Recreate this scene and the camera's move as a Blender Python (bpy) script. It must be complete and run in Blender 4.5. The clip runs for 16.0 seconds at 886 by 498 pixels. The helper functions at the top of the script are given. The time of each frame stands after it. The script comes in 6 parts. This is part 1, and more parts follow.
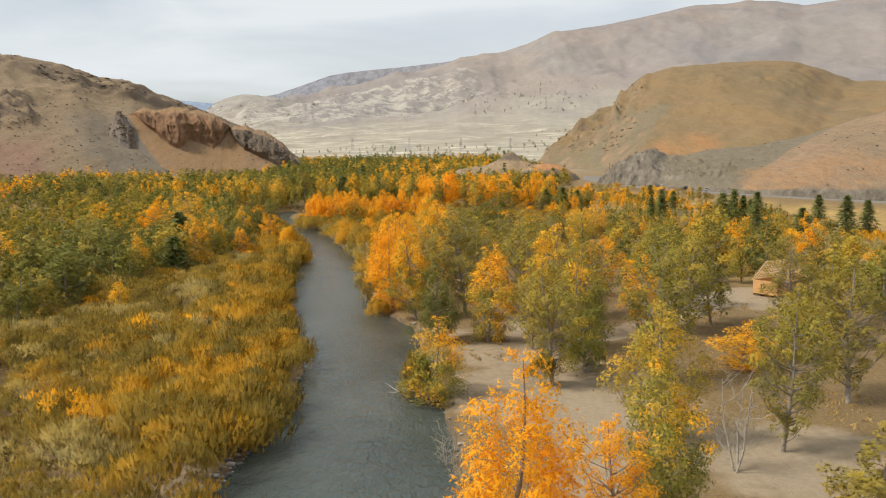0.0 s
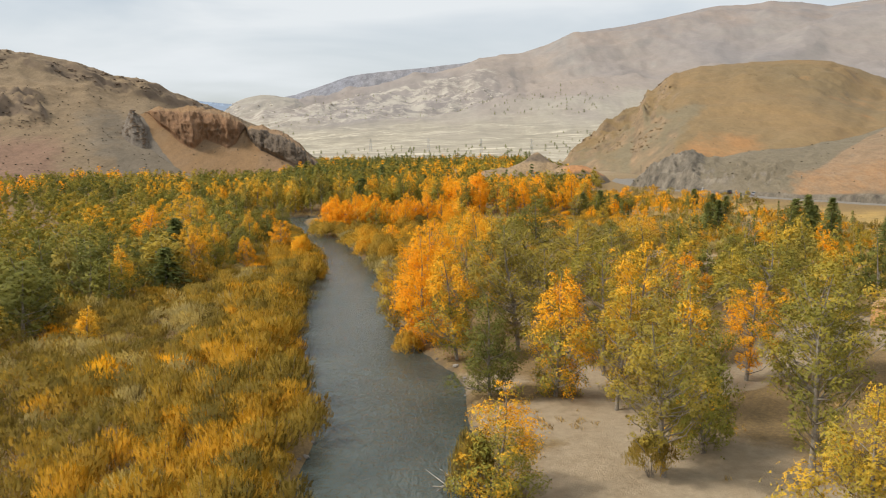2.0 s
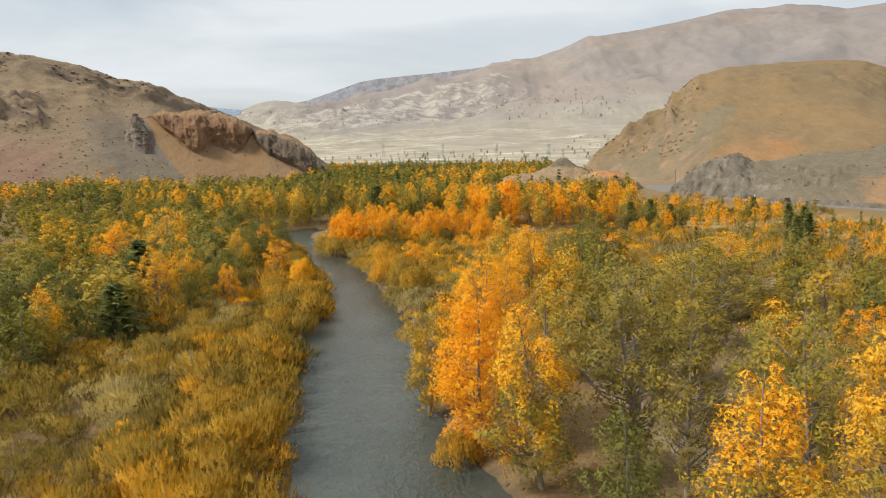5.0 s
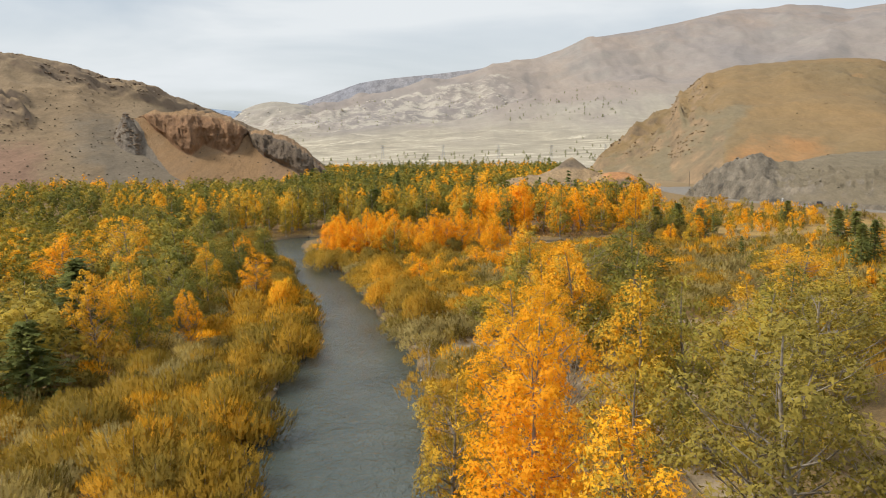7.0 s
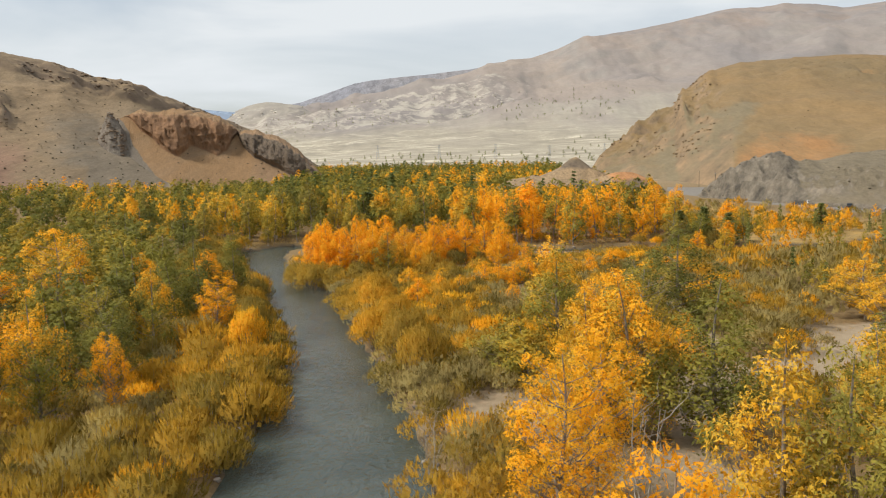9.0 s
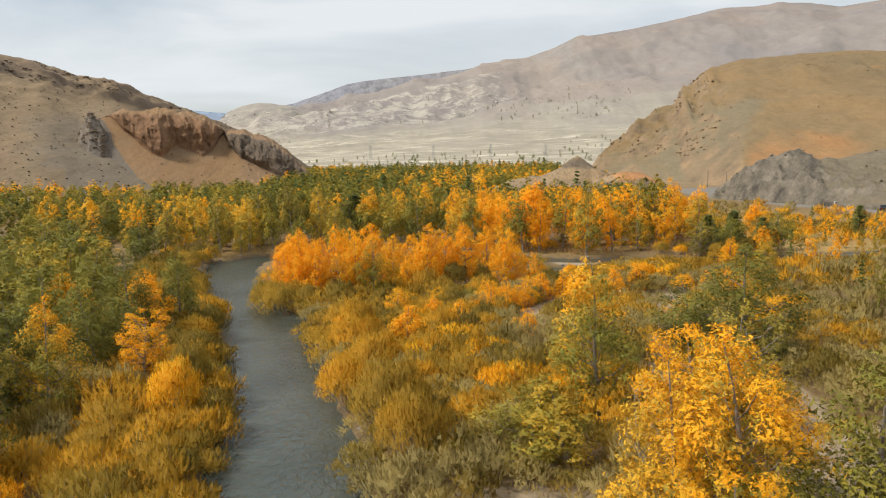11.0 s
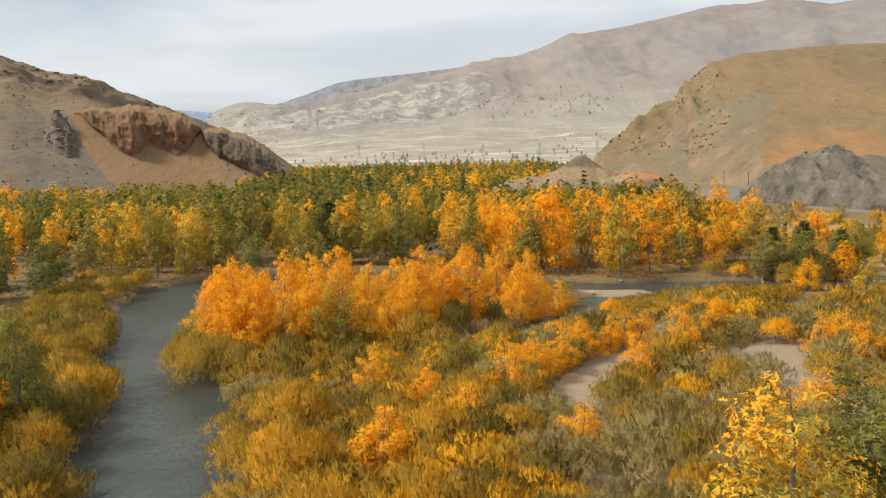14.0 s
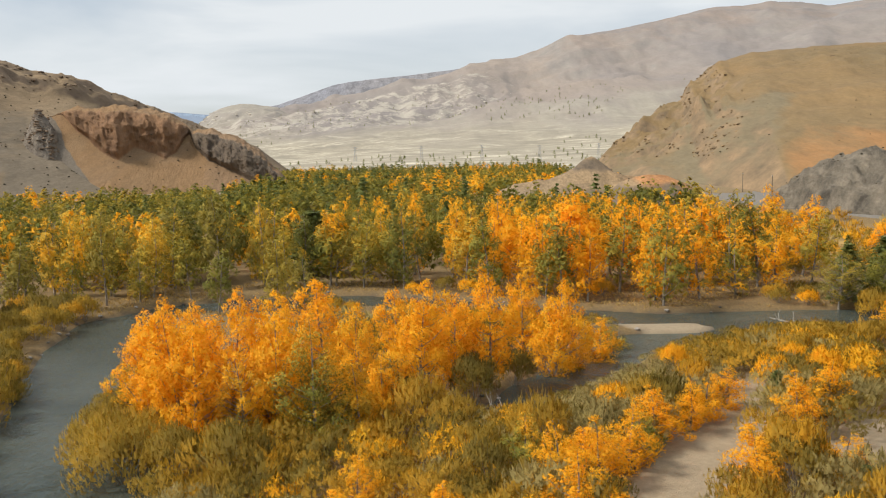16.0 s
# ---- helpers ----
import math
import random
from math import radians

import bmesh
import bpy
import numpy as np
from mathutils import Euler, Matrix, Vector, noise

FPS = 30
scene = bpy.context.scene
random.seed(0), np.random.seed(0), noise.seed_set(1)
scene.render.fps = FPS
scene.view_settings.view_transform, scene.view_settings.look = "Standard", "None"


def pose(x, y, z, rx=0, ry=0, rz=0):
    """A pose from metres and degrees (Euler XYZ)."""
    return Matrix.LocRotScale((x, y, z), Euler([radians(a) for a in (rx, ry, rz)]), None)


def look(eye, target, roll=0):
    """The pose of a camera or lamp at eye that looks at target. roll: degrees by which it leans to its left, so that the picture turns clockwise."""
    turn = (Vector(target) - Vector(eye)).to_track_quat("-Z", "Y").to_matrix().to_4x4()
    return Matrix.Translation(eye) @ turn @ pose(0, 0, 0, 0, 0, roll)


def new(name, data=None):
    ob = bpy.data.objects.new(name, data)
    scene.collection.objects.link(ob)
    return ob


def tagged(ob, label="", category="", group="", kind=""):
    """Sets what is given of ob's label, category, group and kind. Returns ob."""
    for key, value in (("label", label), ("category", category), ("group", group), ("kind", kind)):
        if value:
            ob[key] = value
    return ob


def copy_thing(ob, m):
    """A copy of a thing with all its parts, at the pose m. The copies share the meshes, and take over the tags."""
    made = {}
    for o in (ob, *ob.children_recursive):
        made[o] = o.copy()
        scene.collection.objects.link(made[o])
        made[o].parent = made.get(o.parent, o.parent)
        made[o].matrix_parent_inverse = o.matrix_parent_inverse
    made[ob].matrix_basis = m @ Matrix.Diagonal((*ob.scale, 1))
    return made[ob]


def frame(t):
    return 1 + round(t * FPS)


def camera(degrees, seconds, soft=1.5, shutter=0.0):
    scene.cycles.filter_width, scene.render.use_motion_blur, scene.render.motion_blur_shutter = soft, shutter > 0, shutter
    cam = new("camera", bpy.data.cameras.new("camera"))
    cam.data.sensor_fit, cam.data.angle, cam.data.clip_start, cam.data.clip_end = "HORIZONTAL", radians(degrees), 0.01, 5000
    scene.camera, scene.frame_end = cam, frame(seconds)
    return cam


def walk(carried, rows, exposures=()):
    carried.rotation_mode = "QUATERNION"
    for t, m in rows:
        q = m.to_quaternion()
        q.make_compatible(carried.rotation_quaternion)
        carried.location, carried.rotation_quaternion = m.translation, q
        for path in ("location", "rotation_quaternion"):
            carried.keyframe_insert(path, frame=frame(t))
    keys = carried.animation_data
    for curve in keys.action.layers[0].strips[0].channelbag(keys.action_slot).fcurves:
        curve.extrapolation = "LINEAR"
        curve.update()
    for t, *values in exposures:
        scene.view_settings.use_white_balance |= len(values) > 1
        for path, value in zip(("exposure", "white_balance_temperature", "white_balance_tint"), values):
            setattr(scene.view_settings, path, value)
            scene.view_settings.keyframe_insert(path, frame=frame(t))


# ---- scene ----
cam = camera(55.3, 16.0, soft=1.1)
PATH = [
    (0, (1.065, -0.085, 23.371), (1.049, 1.901, 23.129), -0.6),
    (0.5, (0.255, 5.989, 23.169), (0.232, 7.974, 22.928), -0.6),
    (1, (-0.56, 11.805, 22.941), (-0.595, 13.79, 22.701), -0.5),
    (1.5, (-1.516, 17.752, 22.861), (-1.562, 19.737, 22.622), -0.4),
    (2, (-2.492, 23.712, 22.703), (-2.548, 25.697, 22.465), -0.4),
    (2.5, (-3.475, 29.362, 22.549), (-3.54, 31.347, 22.313), -0.4),
    (3, (-4.392, 35.39, 22.408), (-4.463, 37.375, 22.174), -0.4),
    (3.5, (-5.282, 41.351, 22.288), (-5.358, 43.337, 22.057), -0.4),
    (4, (-6.046, 47.039, 22.133), (-6.13, 49.024, 21.905), -0.5),
    (6.5, (-9.653, 76.691, 21.71), (-9.736, 78.677, 21.488), -0.6),
    (7, (-10.115, 82.252, 21.529), (-10.198, 84.238, 21.308), -0.6),
    (7.5, (-10.548, 88.039, 21.398), (-10.628, 90.026, 21.178), -0.7),
    (8, (-11.062, 93.814, 21.311), (-11.14, 95.8, 21.091), -0.8),
    (8.5, (-11.52, 99.608, 21.259), (-11.596, 101.594, 21.039), -0.8),
    (9, (-11.965, 104.915, 21.218), (-12.038, 106.902, 20.998), -0.8),
    (11.5, (-13.182, 134.554, 20.478), (-13.238, 136.541, 20.26), -1.1),
    (12, (-13.368, 140.572, 20.399), (-13.421, 142.56, 20.181), -1.2),
    (12.5, (-13.619, 146.652, 20.476), (-13.668, 148.639, 20.256), -1.1),
    (13, (-13.937, 152.883, 20.417), (-13.983, 154.87, 20.197), -1.1),
    (13.5, (-14.267, 158.916, 20.344), (-14.309, 160.903, 20.124), -1.1),
    (14, (-14.626, 164.969, 20.279), (-14.664, 166.956, 20.059), -1.2),
    (14.5, (-14.996, 171.351, 20.335), (-15.031, 173.339, 20.116), -1.2),
    (15, (-15.317, 177.286, 20.237), (-15.35, 179.273, 20.018), -1.2),
    (15.5, (-15.782, 183.072, 20.247), (-15.814, 185.06, 20.03), -1.2),
    (16, (-16.336, 188.862, 20.308), (-16.367, 190.85, 20.093), -1.2),
]
walk(cam, [(t, look(eye, target, roll)) for t, eye, target, roll in PATH])

# ---- world and sun ----
scene.view_settings.exposure = 0.2
SUN_EL, SUN_AZ = 48.0, -100.0  # degrees; azimuth from +y towards +x
world = bpy.data.worlds.new("sky")
scene.world = world
world.use_nodes = True
wn, wl = world.node_tree.nodes, world.node_tree.links
wn.clear()
w_out = wn.new("ShaderNodeOutputWorld")
w_bg = wn.new("ShaderNodeBackground")
w_sky = wn.new("ShaderNodeTexSky")
w_sky.sky_type, w_sky.sun_disc = "NISHITA", False
w_sky.sun_elevation, w_sky.sun_rotation = radians(SUN_EL), radians(SUN_AZ)
w_sky.air_density, w_sky.dust_density = 1.0, 2.0
w_co = wn.new("ShaderNodeTexCoord")
w_map = wn.new("ShaderNodeMapping")
w_map.inputs["Scale"].default_value = (1.0, 1.0, 4.5)
w_no = wn.new("ShaderNodeTexNoise")
w_no.inputs["Scale"].default_value, w_no.inputs["Detail"].default_value, w_no.inputs["Roughness"].default_value = 2.2, 5.0, 0.5
w_no.inputs["Distortion"].default_value = 0.4
w_ramp = wn.new("ShaderNodeValToRGB")
w_ramp.color_ramp.elements[0].position, w_ramp.color_ramp.elements[0].color = 0.38, (0.46, 0.46, 0.46, 1)
w_ramp.color_ramp.elements[1].position, w_ramp.color_ramp.elements[1].color = 0.62, (1, 1, 1, 1)
w_mix = wn.new("ShaderNodeMix")
w_mix.data_type = "RGBA"
w_mix.inputs["B"].default_value = (6.9, 7.25, 7.5, 1)
wl.new(w_co.outputs["Generated"], w_map.inputs["Vector"])
wl.new(w_map.outputs["Vector"], w_no.inputs["Vector"])
wl.new(w_no.outputs["Fac"], w_ramp.inputs["Fac"])
wl.new(w_ramp.outputs["Color"], w_mix.inputs["Factor"])
wl.new(w_sky.outputs["Color"], w_mix.inputs["A"])
wl.new(w_mix.outputs["Result"], w_bg.inputs["Color"])
w_bg.inputs["Strength"].default_value = 0.1
wl.new(w_bg.outputs["Background"], w_out.inputs["Surface"])

sun = new("sun", bpy.data.lights.new("sun", "SUN"))
sun.data.energy, sun.data.angle, sun.data.color = 3.3, radians(12), (1.0, 0.94, 0.85)
sun_way = Vector((math.sin(radians(SUN_AZ)) * math.cos(radians(SUN_EL)), math.cos(radians(SUN_AZ)) * math.cos(radians(SUN_EL)), math.sin(radians(SUN_EL))))
sun.matrix_basis = look(sun_way * 100, (0, 0, 0))


# ---- materials ----
class Mat:
    """A small builder for node materials."""

    def __init__(self, name, rough=0.9):
        self.m = bpy.data.materials.new(name)
        self.m.use_nodes = True
        self.n, self.l = self.m.node_tree.nodes, self.m.node_tree.links
        self.b = self.n["Principled BSDF"]
        self.b.inputs["Roughness"].default_value = rough
        self.b.inputs["Specular IOR Level"].default_value = 0.2
        self.geo = self.n.new("ShaderNodeNewGeometry")
        self.tex = self.n.new("ShaderNodeTexCoord")
        self.obj = self.n.new("ShaderNodeObjectInfo")

    def noise(self, scale, detail=6.0, rough=0.6, src=None, stretch=None, distort=0.0):
        t = self.n.new("ShaderNodeTexNoise")
        t.inputs["Scale"].default_value, t.inputs["Detail"].default_value = scale, detail
        t.inputs["Roughness"].default_value, t.inputs["Distortion"].default_value = rough, distort
        src = src or self.geo.outputs["Position"]
        if stretch:
            mp = self.n.new("ShaderNodeMapping")
            mp.inputs["Scale"].default_value = stretch
            self.l.new(src, mp.inputs["Vector"])
            src = mp.outputs["Vector"]
        self.l.new(src, t.inputs["Vector"])
        return t.outputs["Fac"]

    def ramp(self, src, *stops):
        r = self.n.new("ShaderNodeValToRGB")
        e = r.color_ramp.elements
        while len(e) < len(stops):
            e.new(0.5)
        for el, (p, c) in zip(e, stops):
            el.position = p
            el.color = (*c, 1) if isinstance(c, tuple) else (c, c, c, 1)
        self.l.new(src, r.inputs["Fac"])
        return r.outputs["Color"]

    def mix(self, fac, a, b, how="MIX"):
        x = self.n.new("ShaderNodeMix")
        x.data_type, x.blend_type = "RGBA", how
        for sock, v in (("Factor", fac), ("A", a), ("B", b)):
            if isinstance(v, (int, float)):
                x.inputs[sock].default_value = v
            elif isinstance(v, tuple):
                x.inputs[sock].default_value = (*v, 1)
            else:
                self.l.new(v, x.inputs[sock])
        return x.outputs["Result"]

    def math(self, op, a, b=0.0, c=0.0):
        x = self.n.new("ShaderNodeMath")
        x.operation = op
        for i, v in enumerate((a, b, c)):
            if isinstance(v, (int, float)):
                x.inputs[i].default_value = v
            else:
                self.l.new(v, x.inputs[i])
        return x.outputs["Value"]

    def attr(self, name):
        a = self.n.new("ShaderNodeAttribute")
        a.attribute_name = name
        return a.outputs["Fac"]

    def axis(self, which):
        s = self.n.new("ShaderNodeSeparateXYZ")
        self.l.new(self.geo.outputs["Position"], s.inputs["Vector"])
        return s.outputs[which]

    def steep(self):
        s = self.n.new("ShaderNodeSeparateXYZ")
        self.l.new(self.geo.outputs["Normal"], s.inputs["Vector"])
        return s.outputs["Z"]

    def bump(self, src, strength=0.5, dist=0.1):
        b = self.n.new("ShaderNodeBump")
        b.inputs["Strength"].default_value, b.inputs["Distance"].default_value = strength, dist
        self.l.new(src, b.inputs["Height"])
        self.l.new(b.outputs["Normal"], self.b.inputs["Normal"])

    def color(self, src):
        if isinstance(src, tuple):
            self.b.inputs["Base Color"].default_value = (*src, 1)
        else:
            self.l.new(src, self.b.inputs["Base Color"])
        return self.m


def leaf_mat(name, *stops, scale=0.35, jitter=0.15, own=0.25, thin=0.24, cut=0.0, crest=0.0):
    """Foliage: colour drifts through the crown, from tree to tree and from leaf to leaf; some light comes through."""
    k = Mat(name, 0.7)
    stops = [(at, (r, g, 0.8 * b)) for at, (r, g, b) in stops]
    n = k.noise(scale, 3.0, 0.55, k.tex.outputs["Object"])
    o = k.math("MULTIPLY_ADD", k.obj.outputs["Random"], own, -own / 2)
    i = k.math("MULTIPLY_ADD", k.geo.outputs["Random Per Island"], jitter, -jitter / 2)
    f = k.math("ADD", k.math("ADD", n, o), i)
    if crest:  # the tops turn first
        sep = k.n.new("ShaderNodeSeparateXYZ")
        k.l.new(k.tex.outputs["Object"], sep.inputs["Vector"])
        f = k.math("ADD", f, k.math("MULTIPLY_ADD", sep.outputs["Z"], crest / 5.0, -crest))
    c = k.ramp(f, *stops)
    k.color(c)
    tr = k.n.new("ShaderNodeBsdfTranslucent")
    k.l.new(c, tr.inputs["Color"])
    ms = k.n.new("ShaderNodeMixShader")
    ms.inputs["Fac"].default_value = thin
    k.l.new(k.b.outputs["BSDF"], ms.inputs[1])
    k.l.new(tr.outputs["BSDF"], ms.inputs[2])
    last = ms.outputs["Shader"]
    if cut:  # gaps between the leaflets of a spray
        gap = k.ramp(k.noise(cut, 1.5, 0.6, k.tex.outputs["Object"]), (0.0, 0.0), (0.465, 1.0))
        gap.node.color_ramp.interpolation = "CONSTANT"
        clear = k.n.new("ShaderNodeBsdfTransparent")
        mc = k.n.new("ShaderNodeMixShader")
        k.l.new(gap, mc.inputs["Fac"])
        k.l.new(clear.outputs["BSDF"], mc.inputs[1])
        k.l.new(last, mc.inputs[2])
        last = mc.outputs["Shader"]
    k.l.new(last, k.n["Material Output"].inputs["Surface"])
    return k.m


YELLOW, ORANGE, DEEP = (0.92, 0.485, 0.03), (0.95, 0.465, 0.022), (0.93, 0.42, 0.02)
def leaf_set(end, cut):
    made = {
        "O": leaf_mat("leaves_orange" + end, (0.18, (0.70, 0.43, 0.045)), (0.36, YELLOW), (0.52, ORANGE), (0.78, DEEP), thin=0.42, cut=cut),
        "OG": leaf_mat("leaves_orange_and_green" + end, (0.38, (0.23, 0.22, 0.046)), (0.47, (0.38, 0.31, 0.055)), (0.53, (0.70, 0.41, 0.045)), (0.60, ORANGE), scale=0.30, own=0.14, crest=0.10 if cut else 0.0, cut=cut),
        "Y": leaf_mat("leaves_yellow" + end, (0.3, (0.42, 0.295, 0.05)), (0.45, (0.66, 0.40, 0.045)), (0.6, YELLOW), (0.75, ORANGE), cut=cut),
        "YG": leaf_mat("leaves_yellow_green" + end, (0.30, (0.21, 0.195, 0.045)), (0.45, (0.315, 0.262, 0.05)), (0.58, (0.45, 0.33, 0.052)), (0.74, (0.72, 0.42, 0.04)), cut=cut),
        "GY": leaf_mat("leaves_grey_olive" + end, (0.3, (0.22, 0.18, 0.048)), (0.5, (0.345, 0.265, 0.055)), (0.72, (0.52, 0.36, 0.05)), cut=cut),
        "G": leaf_mat("leaves_green" + end, (0.3, (0.105, 0.110, 0.03)), (0.5, (0.19, 0.182, 0.042)), (0.74, (0.33, 0.28, 0.05)), cut=cut),
        "C": leaf_mat("needles" + end, (0.3, (0.115, 0.14, 0.05)), (0.6, (0.215, 0.23, 0.075)), (0.8, (0.28, 0.26, 0.085)), thin=0.3, cut=cut),
        "W": leaf_mat("leaves_willow" + end, (0.28, (0.38, 0.245, 0.045)), (0.48, (0.56, 0.32, 0.04)), (0.74, (0.80, 0.40, 0.03)), own=0.30, jitter=0.04, thin=0.45, cut=1.5 * cut),
        "WG": leaf_mat("leaves_willow_grey" + end, (0.3, (0.31, 0.245, 0.11)), (0.5, (0.43, 0.335, 0.15)), (0.7, (0.53, 0.375, 0.11)), own=0.30, jitter=0.04, thin=0.45, cut=1.5 * cut),
        "WO": leaf_mat("leaves_willow_olive" + end, (0.3, (0.215, 0.16, 0.042)), (0.5, (0.35, 0.235, 0.045)), (0.74, (0.55, 0.32, 0.04)), own=0.30, jitter=0.04, thin=0.45, cut=1.5 * cut),
    }
    if not cut:  # stands of many trees: colour changes from crown to crown
        for m in made.values():
            for nd in m.node_tree.nodes:
                if nd.type == "TEX_NOISE":
                    nd.inputs["Scale"].default_value = 0.16
                elif nd.type == "MIX_SHADER":
                    nd.inputs["Fac"].default_value = 0.4
    return made


LEAF, FAR_LEAF = leaf_set("", 15.0), leaf_set("_far", 0.0)

k = Mat("bark_pale")
bark = k.color(k.ramp(k.noise(2.5, 6, 0.7), (0.3, (0.10, 0.08, 0.06)), (0.7, (0.42, 0.37, 0.30))))
k = Mat("bark_grey")
bark_grey = k.color(k.ramp(k.noise(3.0, 6, 0.7), (0.3, (0.16, 0.13, 0.10)), (0.7, (0.40, 0.35, 0.28))))
k = Mat("bark_dead")
bark_dead = k.color(k.ramp(k.noise(3.0, 6, 0.7), (0.3, (0.22, 0.19, 0.15)), (0.7, (0.50, 0.45, 0.37))))

# valley floor: sand and silt, dry grass, leaf litter; "track" marks where wheels have bared the ground, "wet" the shore
k = Mat("valley_floor", 0.95)
sand = k.ramp(k.noise(0.9, 8, 0.7), (0.3, (0.26, 0.195, 0.12)), (0.7, (0.39, 0.305, 0.20)))
litter = k.ramp(k.noise(3.0, 8, 0.75), (0.3, (0.13, 0.085, 0.04)), (0.52, (0.22, 0.15, 0.07)), (0.72, (0.34, 0.22, 0.08)))
pale = k.ramp(k.noise(2.0, 8, 0.7), (0.3, (0.29, 0.225, 0.145)), (0.7, (0.40, 0.315, 0.21)))
cover = k.ramp(k.math("MULTIPLY_ADD", k.attr("grass"), 0.55, k.math("MULTIPLY_ADD", k.noise(0.16, 8, 0.65), 1.0, -0.25)), (0.42, 0.0), (0.62, 1.0))
c = k.mix(cover, sand, litter)
worn = k.ramp(k.math("ADD", k.attr("track"), k.math("MULTIPLY_ADD", k.noise(0.35, 8, 0.75), 1.7, -0.85)), (0.30, 0.0), (0.85, 1.0))
c = k.mix(worn, c, pale)
far_c = k.ramp(k.noise(0.02, 8, 0.65), (0.3, (0.25, 0.19, 0.12)), (0.7, (0.36, 0.29, 0.19)))
c = k.mix(k.attr("far"), c, far_c)
mead = k.ramp(k.math("ADD", k.noise(0.12, 6, 0.65), k.math("MULTIPLY_ADD", k.noise(2.5, 6, 0.7), 0.5, -0.25)), (0.3, (0.20, 0.145, 0.06)), (0.5, (0.36, 0.24, 0.085)), (0.7, (0.50, 0.32, 0.10)))
c = k.mix(k.attr("meadow"), c, mead)
wetc = k.ramp(k.noise(4.0, 6, 0.7), (0.3, (0.06, 0.05, 0.035)), (0.7, (0.15, 0.115, 0.08)))
c = k.mix(k.attr("wet"), c, wetc)
k.bump(k.noise(2.5, 8, 0.75), 0.7, 0.25)
ground_mat = k.color(c)

k = Mat("river_water", 0.12)
k.b.inputs["IOR"].default_value = 1.33
k.b.inputs["Specular IOR Level"].default_value = 0.5
c = k.ramp(k.noise(0.09, 4, 0.6), (0.35, (0.044, 0.058, 0.050)), (0.65, (0.076, 0.090, 0.076)))
ripple = k.math("ADD", k.noise(1.1, 3, 0.6, stretch=(1.6, 0.8, 1.0), distort=0.6), k.math("MULTIPLY", k.noise(4.0, 3, 0.6, stretch=(1.6, 0.7, 1.0)), 0.35))
k.bump(ripple, 1.0, 0.22)
water_mat = k.color(c)


def earth_mat(name, low, mid, high, rock_a, rock_b, scale, edge=(0.80, 0.92), bump=(0.5, 1.0), streak=1.0, grain=9, grit=(0.55, 1.35), grey=(0.17, 0.155, 0.13), red=(0.36, 0.17, 0.07), lie=(1.0, 0.22, 1.0), dark=((0.09, 0.07, 0.055), (0.22, 0.17, 0.12))):
    """Bare hillside: soil colours drifting over it, rock where it is steep."""
    k = Mat(name, 0.95)
    big = k.noise(scale, 6, 0.6, distort=0.5, stretch=lie)
    soil = k.ramp(big, (0.32, low), (0.48, mid), (0.66, high))
    for key, tint in (("grey", grey), ("red", red)):
        w = k.math("ADD", k.attr(key), k.math("MULTIPLY_ADD", k.noise(scale * 5, 8, 0.7, stretch=lie), 1.2, -0.6))
        soil = k.mix(k.math("MULTIPLY", k.ramp(w, (0.35, 0.0), (0.65, 1.0)), 0.9), soil, tint)
    fine = k.ramp(k.math("ADD", k.math("MULTIPLY", k.noise(scale * 14, 6, 0.7, stretch=lie), 0.5), k.math("MULTIPLY", k.noise(scale * 60, 4, 0.75, stretch=lie), 0.5)), (0.36, grit[0]), (0.64, grit[1]))
    soil = k.mix(1.0, soil, fine, "MULTIPLY")
    rock = k.ramp(k.noise(scale * 7, 10, 0.75, stretch=(1, 0.6, streak)), (0.34, rock_a), (0.66, rock_b))
    rock = k.mix(k.attr("dark"), rock, k.ramp(k.noise(scale * 9, 10, 0.75, stretch=(1, 0.6, streak)), (0.34, dark[0]), (0.66, dark[1])))
    st = k.math("ADD", k.steep(), k.math("MULTIPLY_ADD", k.noise(scale * 4, 6, 0.7, stretch=lie), 0.34, -0.17))
    st = k.math("SUBTRACT", st, k.math("MULTIPLY", k.attr("rock"), 0.45))
    c = k.mix(k.ramp(st, (edge[0], 0.0), (edge[1], 1.0)), rock, soil)
    k.bump(k.math("ADD", k.noise(scale * grain, 10, 0.78, stretch=lie), k.math("MULTIPLY", k.noise(scale * grain * 5, 4, 0.7, stretch=lie), 0.3)), *bump)
    k.color(c)
    return k


hill_left_mat = earth_mat("hill_left_soil", (0.222, 0.165, 0.104), (0.248, 0.183, 0.112), (0.272, 0.194, 0.113), (0.12, 0.088, 0.06), (0.24, 0.17, 0.112), 0.010, edge=(0.56, 0.74), bump=(0.4, 1.8), grit=(0.74, 1.2), grey=(0.205, 0.168, 0.12), red=(0.27, 0.165, 0.11)).m
spur_mat = earth_mat("spur_rock", (0.30, 0.195, 0.105), (0.32, 0.198, 0.10), (0.295, 0.20, 0.12), (0.15, 0.088, 0.052), (0.37, 0.215, 0.115), 0.018, edge=(0.58, 0.72), bump=(0.9, 2.6), streak=0.35, grit=(0.8, 1.16), grey=(0.195, 0.172, 0.14), red=(0.29, 0.19, 0.11)).m
scree_mat = earth_mat("grey_scree", (0.18, 0.155, 0.12), (0.21, 0.175, 0.135), (0.24, 0.19, 0.14), (0.12, 0.098, 0.08), (0.30, 0.255, 0.20), 0.04, edge=(0.7, 0.85), bump=(0.9, 2.0), streak=0.4).m
